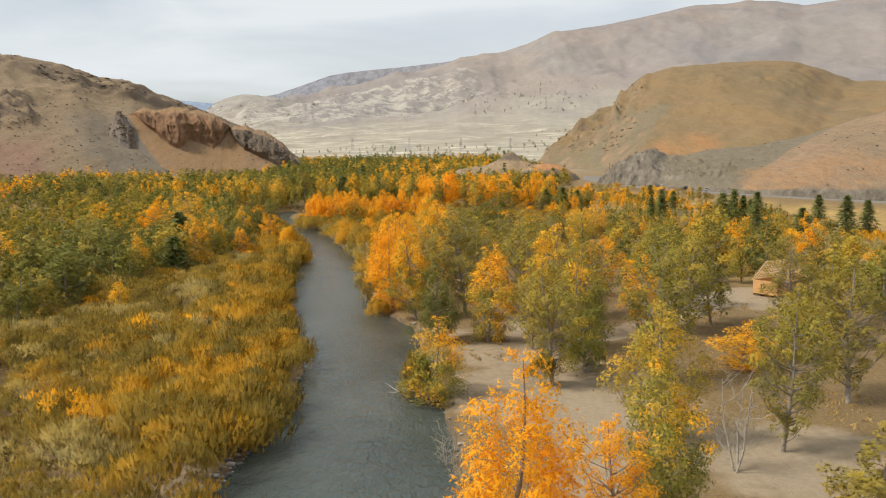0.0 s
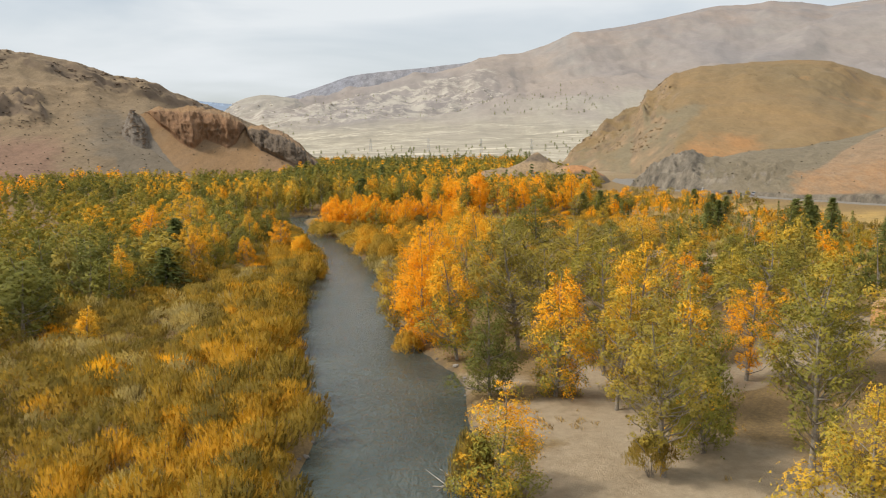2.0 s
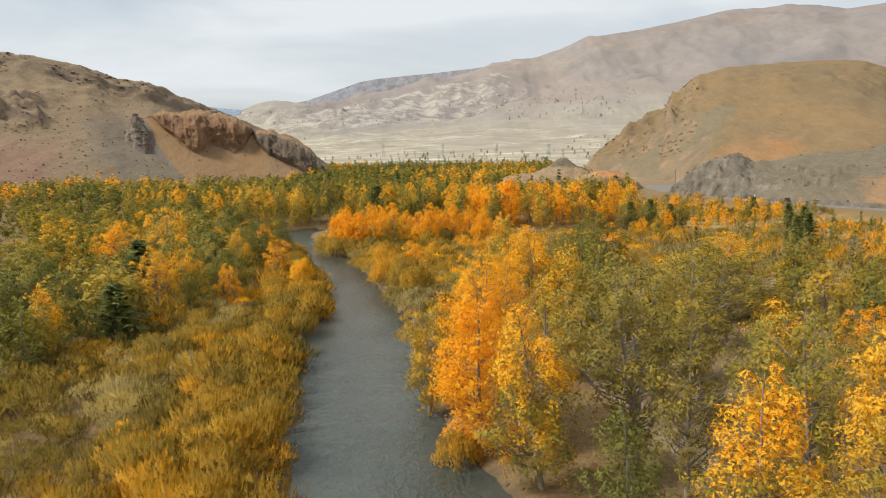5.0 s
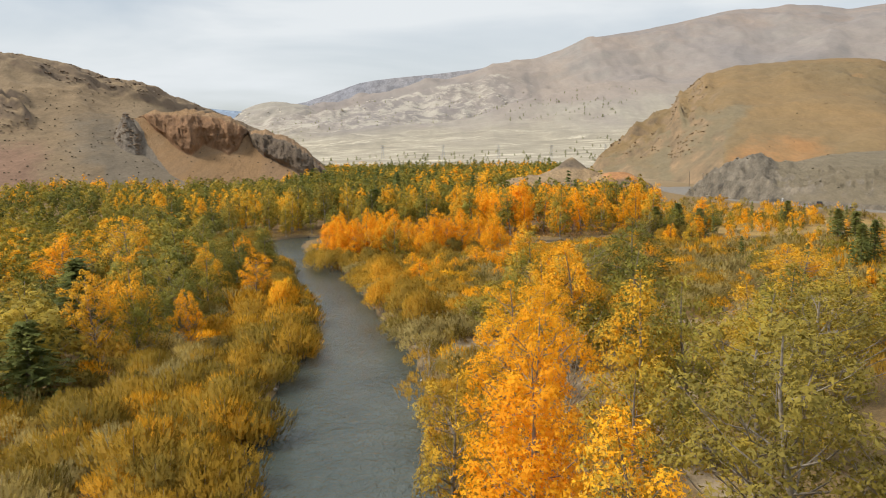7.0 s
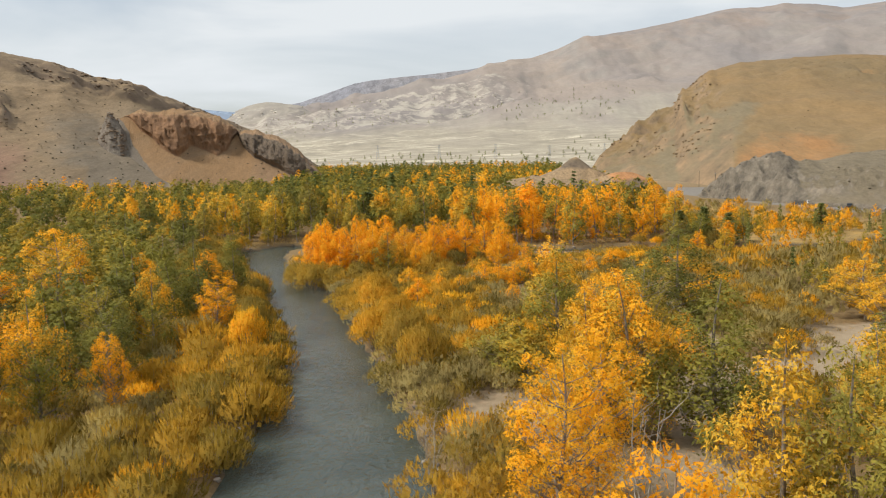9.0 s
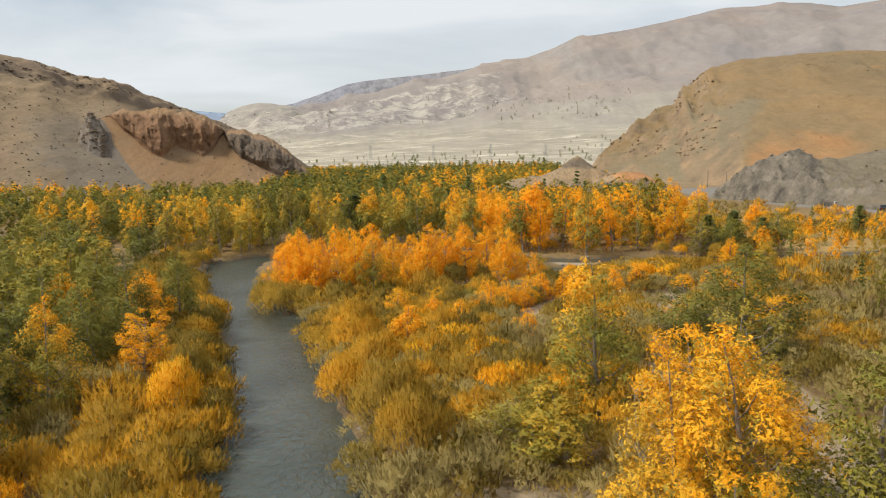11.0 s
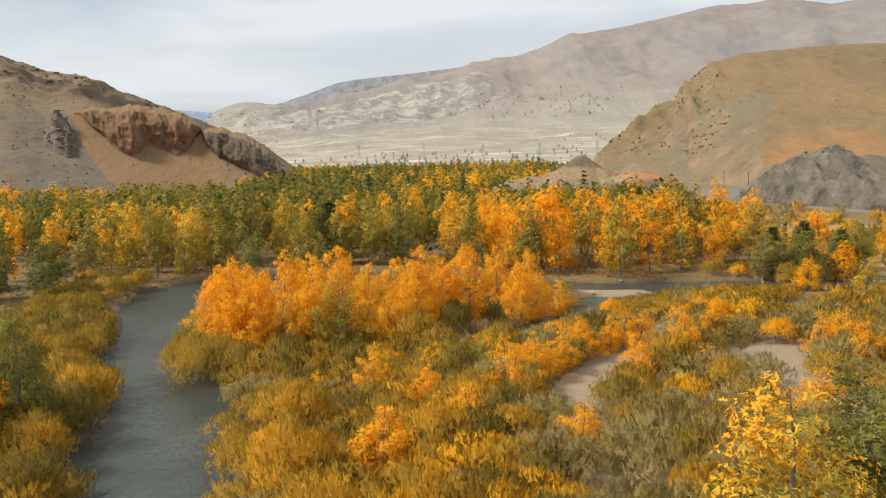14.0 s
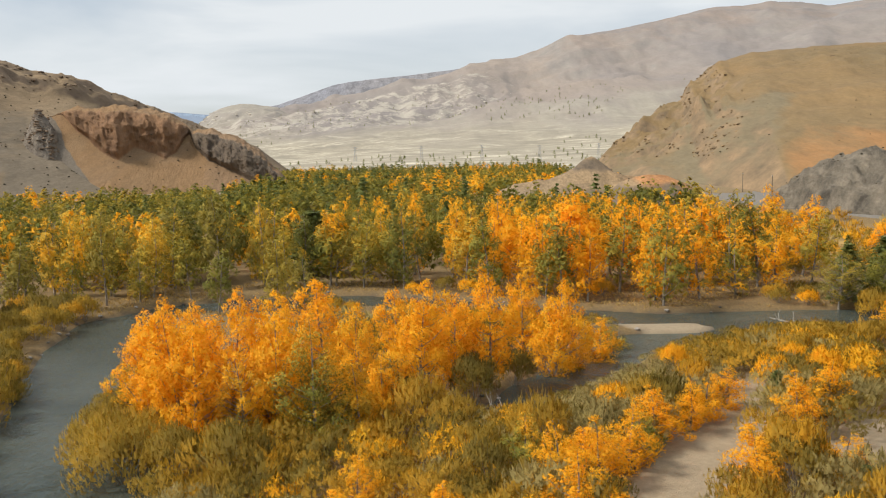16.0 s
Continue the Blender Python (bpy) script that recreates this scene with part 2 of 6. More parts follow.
hill_right_mat = earth_mat("hill_right_soil", (0.19, 0.139, 0.074), (0.22, 0.151, 0.074), (0.25, 0.16, 0.072), (0.13, 0.10, 0.065), (0.32, 0.22, 0.125), 0.010, edge=(0.70, 0.84), bump=(0.22, 1.4), grit=(0.80, 1.16), grey=(0.19, 0.155, 0.095), red=(0.32, 0.17, 0.07)).m
foot_mat = earth_mat("foot_slope_soil", (0.27, 0.20, 0.125), (0.33, 0.225, 0.135), (0.37, 0.24, 0.14), (0.085, 0.075, 0.06), (0.33, 0.28, 0.21), 0.03, edge=(0.72, 0.86), bump=(0.9, 2.0), streak=0.4, grit=(0.74, 1.2), grey=(0.21, 0.178, 0.12), red=(0.40, 0.22, 0.10)).m
knoll_mat = earth_mat("knoll_soil", (0.27, 0.20, 0.12), (0.31, 0.215, 0.12), (0.34, 0.22, 0.115), (0.10, 0.08, 0.06), (0.24, 0.18, 0.12), 0.02, bump=(0.6, 1.0), red=(0.42, 0.20, 0.08)).m
k = earth_mat("mountain_soil", (0.205, 0.19, 0.185), (0.255, 0.225, 0.205), (0.305, 0.255, 0.212), (0.19, 0.175, 0.165), (0.33, 0.30, 0.262), 0.0016, edge=(0.78, 0.95), bump=(0.22, 5.0), grain=8, grit=(0.88, 1.10), grey=(0.33, 0.30, 0.245), red=(0.29, 0.235, 0.195))
# the gravel fan at its foot is pale silt, the crags above it pale stone
fan = k.ramp(k.noise(0.012, 9, 0.75, stretch=(0.6, 1.5, 1), distort=1.2), (0.36, (0.25, 0.225, 0.172)), (0.5, (0.35, 0.31, 0.235)), (0.56, (0.42, 0.375, 0.285)), (0.62, (0.60, 0.54, 0.415)))
hgt = k.math("ADD", k.math("MULTIPLY", k.axis("Z"), 0.006), k.math("MULTIPLY_ADD", k.noise(0.003, 6, 0.6), 1.0, -0.5))
old = k.b.inputs["Base Color"].links[0].from_socket
crop = k.ramp(k.math("MULTIPLY", k.attr("crag"), k.noise(0.016, 8, 0.75, distort=0.8)), (0.465, 0.0), (0.56, 0.85))
old = k.mix(crop, k.mix(k.ramp(hgt, (0.25, 0.0), (0.75, 1.0)), fan, old), (0.44, 0.40, 0.33))
mountain_mat = k.color(old)
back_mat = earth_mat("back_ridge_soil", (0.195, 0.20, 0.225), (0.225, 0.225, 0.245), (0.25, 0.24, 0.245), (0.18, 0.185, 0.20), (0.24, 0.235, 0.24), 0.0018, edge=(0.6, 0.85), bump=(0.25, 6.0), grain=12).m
# farthest ridge: the blue of distance haze is put into its soil and rock colours
blue_mat = earth_mat("distant_ridge_haze_blue", (0.27, 0.34, 0.44), (0.28, 0.35, 0.45), (0.30, 0.37, 0.47), (0.27, 0.33, 0.42), (0.30, 0.36, 0.45), 0.003, bump=(0.2, 5.0)).m

k = Mat("asphalt", 0.9)
road_mat = k.color(k.ramp(k.noise(0.8, 8, 0.7), (0.3, (0.16, 0.145, 0.125)), (0.7, (0.25, 0.225, 0.19))))
k = Mat("new_timber", 0.7)
timber = k.color(k.ramp(k.noise(2.0, 6, 0.7, stretch=(1, 1, 6)), (0.3, (0.50, 0.27, 0.10)), (0.7, (0.70, 0.42, 0.18))))
k = Mat("rafter_timber", 0.7)
timber_pale = k.color(k.ramp(k.noise(3.0, 6, 0.7), (0.3, (0.62, 0.42, 0.20)), (0.7, (0.78, 0.58, 0.32))))


# ---- geometry helpers ----
def lattice(ix, iy, seed):
    h = (ix.astype(np.int64) * 374761393 + iy.astype(np.int64) * 668265263 + seed * 974634777) & 0x7FFFFFFF
    h = ((h ^ (h >> 13)) * 1274126177) & 0x7FFFFFFF
    return ((h ^ (h >> 16)) & 0xFFFF) / 65535.0


def vnoise(x, y, seed=0):
    """Smooth value noise, 0 to 1."""
    ix, iy = np.floor(x), np.floor(y)
    fx, fy = x - ix, y - iy
    fx, fy = fx * fx * (3 - 2 * fx), fy * fy * (3 - 2 * fy)
    a, b = lattice(ix, iy, seed), lattice(ix + 1, iy, seed)
    c, d = lattice(ix, iy + 1, seed), lattice(ix + 1, iy + 1, seed)
    return (a * (1 - fx) + b * fx) * (1 - fy) + (c * (1 - fx) + d * fx) * fy


def fbm(x, y, size, octaves=5, seed=0, gain=0.5, ridged=False):
    """Layered noise about 0, roughly -1 to 1; size in metres of its largest lumps."""
    total, amp, norm, f = np.zeros_like(x, dtype=float), 1.0, 0.0, 1.0 / size
    for o in range(octaves):
        n = vnoise(x * f + 17.3 * o, y * f - 9.1 * o, seed + o) * 2 - 1
        total += amp * ((1 - 2 * np.abs(n)) if ridged else n)
        norm, amp, f = norm + amp, amp * gain, f * 2.03
    return total / norm


def mesh_of(name, verts, faces, mat, smooth=True, attrs=None, normals=None):
    """A mesh from arrays of vertices and of faces, all with as many corners."""
    verts, faces = np.asarray(verts, np.float32), np.asarray(faces, np.int32)
    me = bpy.data.meshes.new(name)
    k = faces.shape[1]
    me.vertices.add(len(verts))
    me.vertices.foreach_set("co", verts.ravel())
    me.loops.add(faces.size)
    me.loops.foreach_set("vertex_index", faces.ravel())
    me.polygons.add(len(faces))
    me.polygons.foreach_set("loop_start", np.arange(0, faces.size, k, dtype=np.int32))
    me.polygons.foreach_set("use_smooth", np.full(len(faces), smooth))
    for key, values in (attrs or {}).items():
        at = me.attributes.new(key, "FLOAT", "POINT")
        at.data.foreach_set("value", np.asarray(values, np.float32))
    me.update(calc_edges=True)
    if normals is not None:
        me.normals_split_custom_set_from_vertices(np.asarray(normals, float).tolist())
    if mat:
        me.materials.append(mat)
    return me


def grid_faces(nu, nv):
    i = np.arange(nu * nv).reshape(nu, nv)
    return np.stack([i[:-1, :-1], i[1:, :-1], i[1:, 1:], i[:-1, 1:]], -1).reshape(-1, 4)


def near_line(x, y, pts):
    """Distance from each place to a polyline of (x, y, half width), the half width there, and the signed side (positive: right of its run)."""
    best, half, side = np.full(x.shape, 1e9), np.zeros(x.shape), np.zeros(x.shape)
    for (ax, ay, aw), (bx, by, bw) in zip(pts[:-1], pts[1:]):
        dx, dy = bx - ax, by - ay
        s = np.clip(((x - ax) * dx + (y - ay) * dy) / (dx * dx + dy * dy), 0, 1)
        d = np.hypot(x - ax - s * dx, y - ay - s * dy)
        hit = d < best
        best = np.where(hit, d, best)
        half = np.where(hit, aw + s * (bw - aw), half)
        side = np.where(hit, (x - ax) * dy - (y - ay) * dx, side)
    return best, half, side


def step(a, b, v):
    s = np.clip((v - a) / (b - a), 0, 1)
    return s * s * (3 - 2 * s)


def part(name, me, parent, label=""):
    ob = new(name, me)
    ob.parent = parent
    return tagged(ob, label)


class Shape:
    """Collects quads of boxes and tubes for one mesh."""

    def __init__(self):
        self.v, self.f, self.n = [], [], 0

    def add(self, v, f):
        self.v.append(np.asarray(v, float))
        self.f.append(np.asarray(f, int) + self.n)
        self.n += len(v)

    def tube(self, pts, r0, r1, sides=5):
        pts = np.asarray(pts, float)
        m = len(pts)
        way = np.gradient(pts, axis=0)
        way /= np.linalg.norm(way, axis=1, keepdims=True) + 1e-9
        ref = np.array([1.0, 0.1, 0.0]) if abs(way[:, 2]).mean() > 0.6 else np.array([0.0, 0.0, 1.0])
        u = np.cross(way, ref)
        u /= np.linalg.norm(u, axis=1, keepdims=True) + 1e-9
        w = np.cross(way, u)
        a = np.arange(sides) / sides * 2 * math.pi
        r = np.linspace(r0, r1, m)[:, None, None]
        ring = pts[:, None, :] + r * (np.cos(a)[None, :, None] * u[:, None, :] + np.sin(a)[None, :, None] * w[:, None, :])
        i = np.arange(m * sides).reshape(m, sides)
        j = np.roll(i, -1, axis=1)
        self.add(ring.reshape(-1, 3), np.stack([i[:-1], j[:-1], j[1:], i[1:]], -1).reshape(-1, 4))

    def box(self, x0, y0, z0, x1, y1, z1):
        v = [(x, y, z) for z in (z0, z1) for x, y in ((x0, y0), (x1, y0), (x1, y1), (x0, y1))]
        self.add(v, [(3, 2, 1, 0), (4, 5, 6, 7), (0, 1, 5, 4), (1, 2, 6, 5), (2, 3, 7, 6), (3, 0, 4, 7)])

    def mesh(self, name, mat, smooth=True):
        return mesh_of(name, np.concatenate(self.v), np.concatenate(self.f), mat, smooth)


# ---- the valley floor ----
RIVER = [(-2, -80, 9), (-5, 20, 8.5), (-7, 54, 8), (-7, 74, 7.5), (-8.5, 90, 6.8), (-12, 106, 8.6), (-16.5, 120, 7.2), (-20.5, 146, 7.6), (-22.8, 165, 6.8), (-24.8, 180, 6.0),
         (-29.2, 196, 5.2), (-33.2, 212, 5.4), (-41, 238, 6.2), (-51.5, 263, 5), (-58.5, 285, 5), (-59.5, 296, 5.5), (-55, 305, 5.5), (-45, 309.5, 5), (-31, 310.5, 5),
         (-16, 304.5, 4.6), (-5, 297, 4.6), (9, 291.5, 5.5), (26, 290.5, 7), (48, 291, 6.5), (75, 300, 6), (130, 330, 6)]
SIDE = [(12, 286, 3.8), (3, 280, 3.6), (-3, 270.5, 3.4), (-9.5, 261, 3.0), (-13.5, 255, 0.8)]
ROAD = [(150, 900, 5), (118, 680, 6), (106, 600, 8), (97, 520, 13), (94, 465, 11), (94, 420, 7.5), (102, 378, 7.5), (118, 343, 6.5), (140, 300, 5), (178, 230, 5), (235, 130, 5), (330, -60, 5)]
TRACKS = [
    [(8, 40, 2.4), (13, 70, 2.8), (11, 88, 2.4), (10, 104, 1.8), (7, 122, 1.2), (4, 140, 1.2), (3, 158, 2.0), (8, 176, 2.6), (13, 198, 2.6), (14, 225, 2.2), (15, 245, 3.4), (19, 262, 1.0), (30, 275, 0.8)],
    [(13, 72, 3), (24, 60, 4), (34, 48, 3)],
    [(12, 96, 2), (24, 104, 2.5), (38, 122, 4), (48, 132, 3)],
    [(-6, 206, 0.8), (-6.5, 222, 1.7), (-6.8, 229, 1.9), (-4, 236, 2.6), (1.2, 246, 2.8), (7, 255, 2.2), (10, 264, 0.8)],
    [(14, 243, 2.2), (12, 232, 2.4), (8, 218, 1.6), (7, 205, 2)],
    [(13, 178, 5), (26, 190, 4), (38, 205, 4)],
]
CLEARINGS = [(12, 78, 11), (5, 92, 6), (27, 60, 8), (45, 126, 9), (3, 157, 5), (-9.8, 172.5, 6.5), (14, 186, 5), (3.5, 204, 5.5), (30, 198, 9), (17, 247, 6.5), (12.5, 242, 6), (40, 195, 10), (-119, 240, 15), (-20, 56, 3), (0, 104, 3)]


def floor_height(x, y):
    """Height of the valley floor, with the channels cut into it, and how near the water each place is."""
    d, half, side = near_line(x, y, RIVER)
    d2, half2, _ = near_line(x, y, SIDE)
    wob = fbm(x, y, 9, 3, 5) * 1.1
    e = np.minimum(d - half + wob, d2 - half2 + wob * 0.5)
    z = 0.22 * fbm(x, y, 26, 4, 1) + 0.10 * fbm(x, y, 3.0, 3, 2) + 0.25
    bar = step(1.15, 0.7, np.hypot((x - 8.5) / 6.5, (y - 287.2) / 3.4))
    bed = -1.5 + 1.52 * bar
    z = bed + (z - bed) * step(-1.8, 1.0, e)
    dr, hr, _ = near_line(x, y, ROAD)
    z = np.maximum(z, z + (3.0 - z) * step(34, 8, dr))
    away = step(420, 1400, y) * 6 + step(150, 500, np.abs(x)) * 5
    return z + away, e


def sizes(a, b, fine, far_lo, far_hi, grow=1.14):
    mid = list(np.arange(a, b + fine, fine))
    lo, hi, s = [a], [mid[-1]], fine
    while lo[-1] > far_lo or hi[-1] < far_hi:
        s *= grow
        if lo[-1] > far_lo:
            lo.append(lo[-1] - s)
        if hi[-1] < far_hi:
            hi.append(hi[-1] + s)
    return np.array(lo[:0:-1] + mid + hi[1:])


gx, gy = sizes(-76, 56, 1.3, -4600, 4600), sizes(34, 325, 1.3, -1500, 4700)
X, Y = np.meshgrid(gx, gy, indexing="ij")
Z, edge = floor_height(X, Y)
track = np.zeros_like(X)
for line in TRACKS:
    d, half, _ = near_line(X, Y, line)
    track = np.maximum(track, step(half + 1.0, half - 0.8, d))
open_ground = np.zeros_like(X)
for cx, cy, cr in CLEARINGS:
    open_ground = np.maximum(open_ground, step(cr + 4, cr - 3, np.hypot(X - cx, Y - cy)))
Z -= 0.06 * track
track = np.maximum(track, step(1.05, 0.75, np.hypot((X - 8.5) / 6.5, (Y - 287.2) / 3.4)))
Z = np.where((Y > 1000) | (np.abs(X) > 900), Z - 3, Z)
ground = new("ground", mesh_of("ground", np.stack([X, Y, Z], -1).reshape(-1, 3), grid_faces(*X.shape), ground_mat, True, {
    "track": track.ravel(), "grass": (1 - np.maximum(open_ground, track)).ravel(),
    "wet": (step(1.3, 0.2, edge) * step(-0.06, -0.3, Z)).ravel(), "meadow": (step(44, 56, X) * step(16, 24, near_line(X, Y, ROAD)[0]) * step(120, 150, Y) * step(430, 400, Y)).ravel(), "far": step(330, 700, np.hypot(X, Y - 120)).ravel()}))
tagged(ground, "sandy valley floor with dry grass and leaf litter", "ground", kind="structure")

wx, wy = np.meshgrid(np.linspace(-90, 160, 26), np.linspace(-90, 345, 44), indexing="ij")
water = new("river_water", mesh_of("river_water", np.stack([wx, wy, wx * 0 - 0.32], -1).reshape(-1, 3), grid_faces(*wx.shape), water_mat))
tagged(water, "grey-green rippled river water between shrubby banks", "river", kind="structure")


def floor_at(x, y):
    return float(floor_height(np.array([float(x)]), np.array([float(y)]))[0][0])


def edge_at(x, y):
    return floor_height(np.asarray(x, float), np.asarray(y, float))[1]


# ---- road ----
def ribbon(pts, lift, mat, name, cuts=14):
    p = np.array(pts, float)
    t = np.arange(len(p))
    tt = np.linspace(0, len(p) - 1, (len(p) - 1) * cuts + 1)
    q = np.stack([np.interp(tt, t, p[:, i]) for i in range(3)], -1)
    for _ in range(40):
        q[1:-1] = 0.25 * q[:-2] + 0.5 * q[1:-1] + 0.25 * q[2:]
    way = np.gradient(q[:, :2], axis=0)
    way /= np.linalg.norm(way, axis=1, keepdims=True)
    nrm = np.stack([way[:, 1], -way[:, 0]], -1)
    rows = []
    for s, dz in ((-1.25, -0.5), (-1.0, 0.0), (-0.4, 0.06), (0.4, 0.06), (1.0, 0.0), (1.25, -0.5)):
        xy = q[:, :2] + nrm * q[:, 2:3] * s
        rows.append(np.column_stack([xy, np.full(len(q), lift) + dz]))
    v = np.stack(rows, 1)
    return new(name, mesh_of(name, v.reshape(-1, 3), grid_faces(*v.shape[:2]), mat))


road = tagged(ribbon([(x, y, w) for x, y, w in ROAD if 80 < y < 720], 3.2, road_mat, "road"), "grey worn valley road along the foot of the slope", "road", kind="structure")

# ---- hills and mountains, laid out round a point over the river ----
EYE = (-10.1, 82.3, 21.5)


def hill(name, mat, label, crest, base, top, az0, az1, daz, rows, shape=1.0, rough=6.0, lump=60.0, foot=0.0, ridged=True, back=0.35, seed=3, gully=0.0, run=0.0, knob=0.0, cat="hill", extra=None, zones=None):
    """A slope from its foot (distance by azimuth) up to a crest (azimuth, elevation as seen from EYE; distance by azimuth), falling off behind."""
    az = np.arange(az0, az1 + daz, daz)
    ce = np.interp(az, [c[0] for c in crest], [c[1] for c in crest])
    rb = np.interp(az, [b[0] for b in base], [b[1] for b in base])
    rt = np.interp(az, [b[0] for b in top], [b[1] for b in top])
    zt = EYE[2] + rt * np.tan(np.radians(ce)) + knob * fbm(az * rt / 57.3, az * 0, 24 if rt.max() < 2000 else 160, 4, seed + 2, 0.65, True)
    s = np.concatenate([np.linspace(0, 1, rows), 1 + np.linspace(0, back, rows // 5 + 2)[1:]])
    A, S = np.meshgrid(np.radians(az), s, indexing="ij")
    R = rb[:, None] + (rt - rb)[:, None] * S
    up = np.where(S <= 1, np.abs(S) ** shape, 1 - (np.maximum(S - 1, 0) / max(back, 1e-3)) ** 1.5 * 0.8)
    Zh = foot + (zt[:, None] - foot) * up
    Xh, Yh = EYE[0] + R * np.sin(A), EYE[1] + R * np.cos(A)
    amp = (np.clip(S * 6, 0, 1) if rt.max() < 2000 else 0.12 + 0.88 * step(0.15, 0.6, S)) * np.where(S > 0.8, np.clip((1.0 - S) * 5, 0.05, 1), 1)
    if rt.max() > 2000:  # lower ends of a range are smoother
        amp = amp * np.clip(zt / 300, 0.2, 1.0)[:, None]
    octs, gain = (6, 0.56) if rt.max() < 2000 else (5, 0.46)
    Zh = Zh + rough * amp * fbm(Xh, Yh * 0.5, lump, octs, seed, gain, ridged)
    if gully:
        turn = radians(run)
        U, V = Xh * math.cos(turn) - Yh * math.sin(turn), Xh * math.sin(turn) + Yh * math.cos(turn)
        warp = fbm(Xh, Yh, lump * 1.3, 3, seed + 5) * lump * 0.5
        Zh = Zh + gully * amp * fbm(U + warp, (V + warp) / 2.6, lump * 0.8, octs, seed + 7, gain, True)
    if extra:
        Zh = extra(Zh, np.degrees(A), S, Xh, Yh)
    Zh = np.where(S <= 0, -2.0, Zh)
    ob = new(name, mesh_of(name, np.stack([Xh, Yh, Zh], -1).reshape(-1, 3), grid_faces(*Xh.shape)[:, ::-1], mat, True, {key: val.ravel() for key, val in (dict(up=S) | zones(np.degrees(A) + 1.0 * fbm(Xh, Yh, 90 if rt.max() < 2000 else 500, 4, seed + 21), S + 0.09 * fbm(Xh, Yh, 70 if rt.max() < 2000 else 400, 4, seed + 23)) if zones else dict(up=S)).items()}))
    return tagged(ob, label, cat, kind="structure")


def crags(bands, seed):
    """Rock ribs and knobs on a slope. bands: azimuths and heights of the slope between, size of lumps, height."""
    def f(Zh, A, S, x, y):
        for a0, a1, s0, s1, size, high in bands:
            w = step(a0 - 0.4, a0 + 0.4, A) * step(a1 + 0.4, a1 - 0.4, A) * step(s0 - 0.06, s0 + 0.06, S) * step(s1 + 0.06, s1 - 0.06, S)
            Zh = Zh + w * high * np.maximum(fbm(x, y, size, 5, seed, 0.6, True) + 0.25, 0) + w * 0.3 * high * fbm(x, y, size * 0.25, 4, seed + 4, 0.6, True)
            if size < 60:
                Zh = Zh + w * 0.55 * high * fbm(A * 12.2, Zh * 1.4, size * 0.8, 4, seed + 8, 0.6, True)
        return Zh
    return f


def both(*fs):
    def f(Zh, A, S, x, y):
        for g in fs:
            Zh = g(Zh, A, S, x, y)
        return Zh
    return f


def cliff_band(lo, hi, az0, az1, height, seed, jag=3.0):
    """Steps up a rock face between two heights of the slope."""
    def f(Zh, A, S, x, y):
        w = step(az0, az0 + 1.5, A) * step(az1, az1 - 1.0, A)
        n = fbm(x, y, 26, 5, seed, 0.6, True)
        big = fbm(x, y, 55, 3, seed + 9)
        return Zh + w * height * (step(lo, hi, S + 0.10 * n + 0.16 * big) - np.clip((S - lo * 0.3) / (1 - lo * 0.3), 0, 1)) + w * jag * (n + 0.85 * fbm(x, y, 9, 4, seed + 3, 0.6, True)) * step(lo - 0.1, lo + 0.1, S)
    return f


hill_left = hill("hill_left", hill_left_mat, "bare brown hillside with rocky crest", [(-60, 8.5), (-40, 7.2), (-33, 6.6), (-29.5, 6.23), (-27.7, 6.04), (-26.4, 5.75), (-25.5, 5.6), (-23.3, 4.85), (-21.6, 4.70), (-20, 3.95), (-17.6, 3.0), (-15.8, 2.35), (-12, 0.8), (-10, -0.8)],
                 [(-60, 420), (-40, 470), (-25, 560), (-18, 650), (-10, 800)], [(-60, 760), (-40, 820), (-25, 870), (-15, 950), (-10, 960)], -60, -9.5, 0.24, 110, 1.05, 1.2, 60, gully=1.6, run=-35, seed=11, knob=1.0, extra=both(cliff_band(0.84, 0.90, -60, -15, 3.0, 13, 1.4), crags([(-34, -28.2, 0.40, 0.62, 22, 8.0), (-60, -17, 0.80, 0.97, 15, 5.0), (-60, -25, 0.60, 0.80, 24, 2.5)], 15)),
                 zones=lambda A, S: {"rock": np.maximum(0.55 * step(0.78, 0.92, S), 0.55 * step(-35, -33, A) * step(-27.5, -29, A) * step(0.36, 0.44, S) * step(0.68, 0.58, S)), "dark": 0 * A + 0.35, "red": 0.8 * step(-22, -31, A) * step(0.6, 0.1, S), "grey": np.maximum(0.6 * step(0.05, 0.25, S) * step(0.8, 0.45, S) * step(-29, -24, A) * step(-18, -22, A), 1.2 * step(-24.4, -23.2, A) * step(-18.6, -20.0, A) * step(0.48, 0.28, S))})
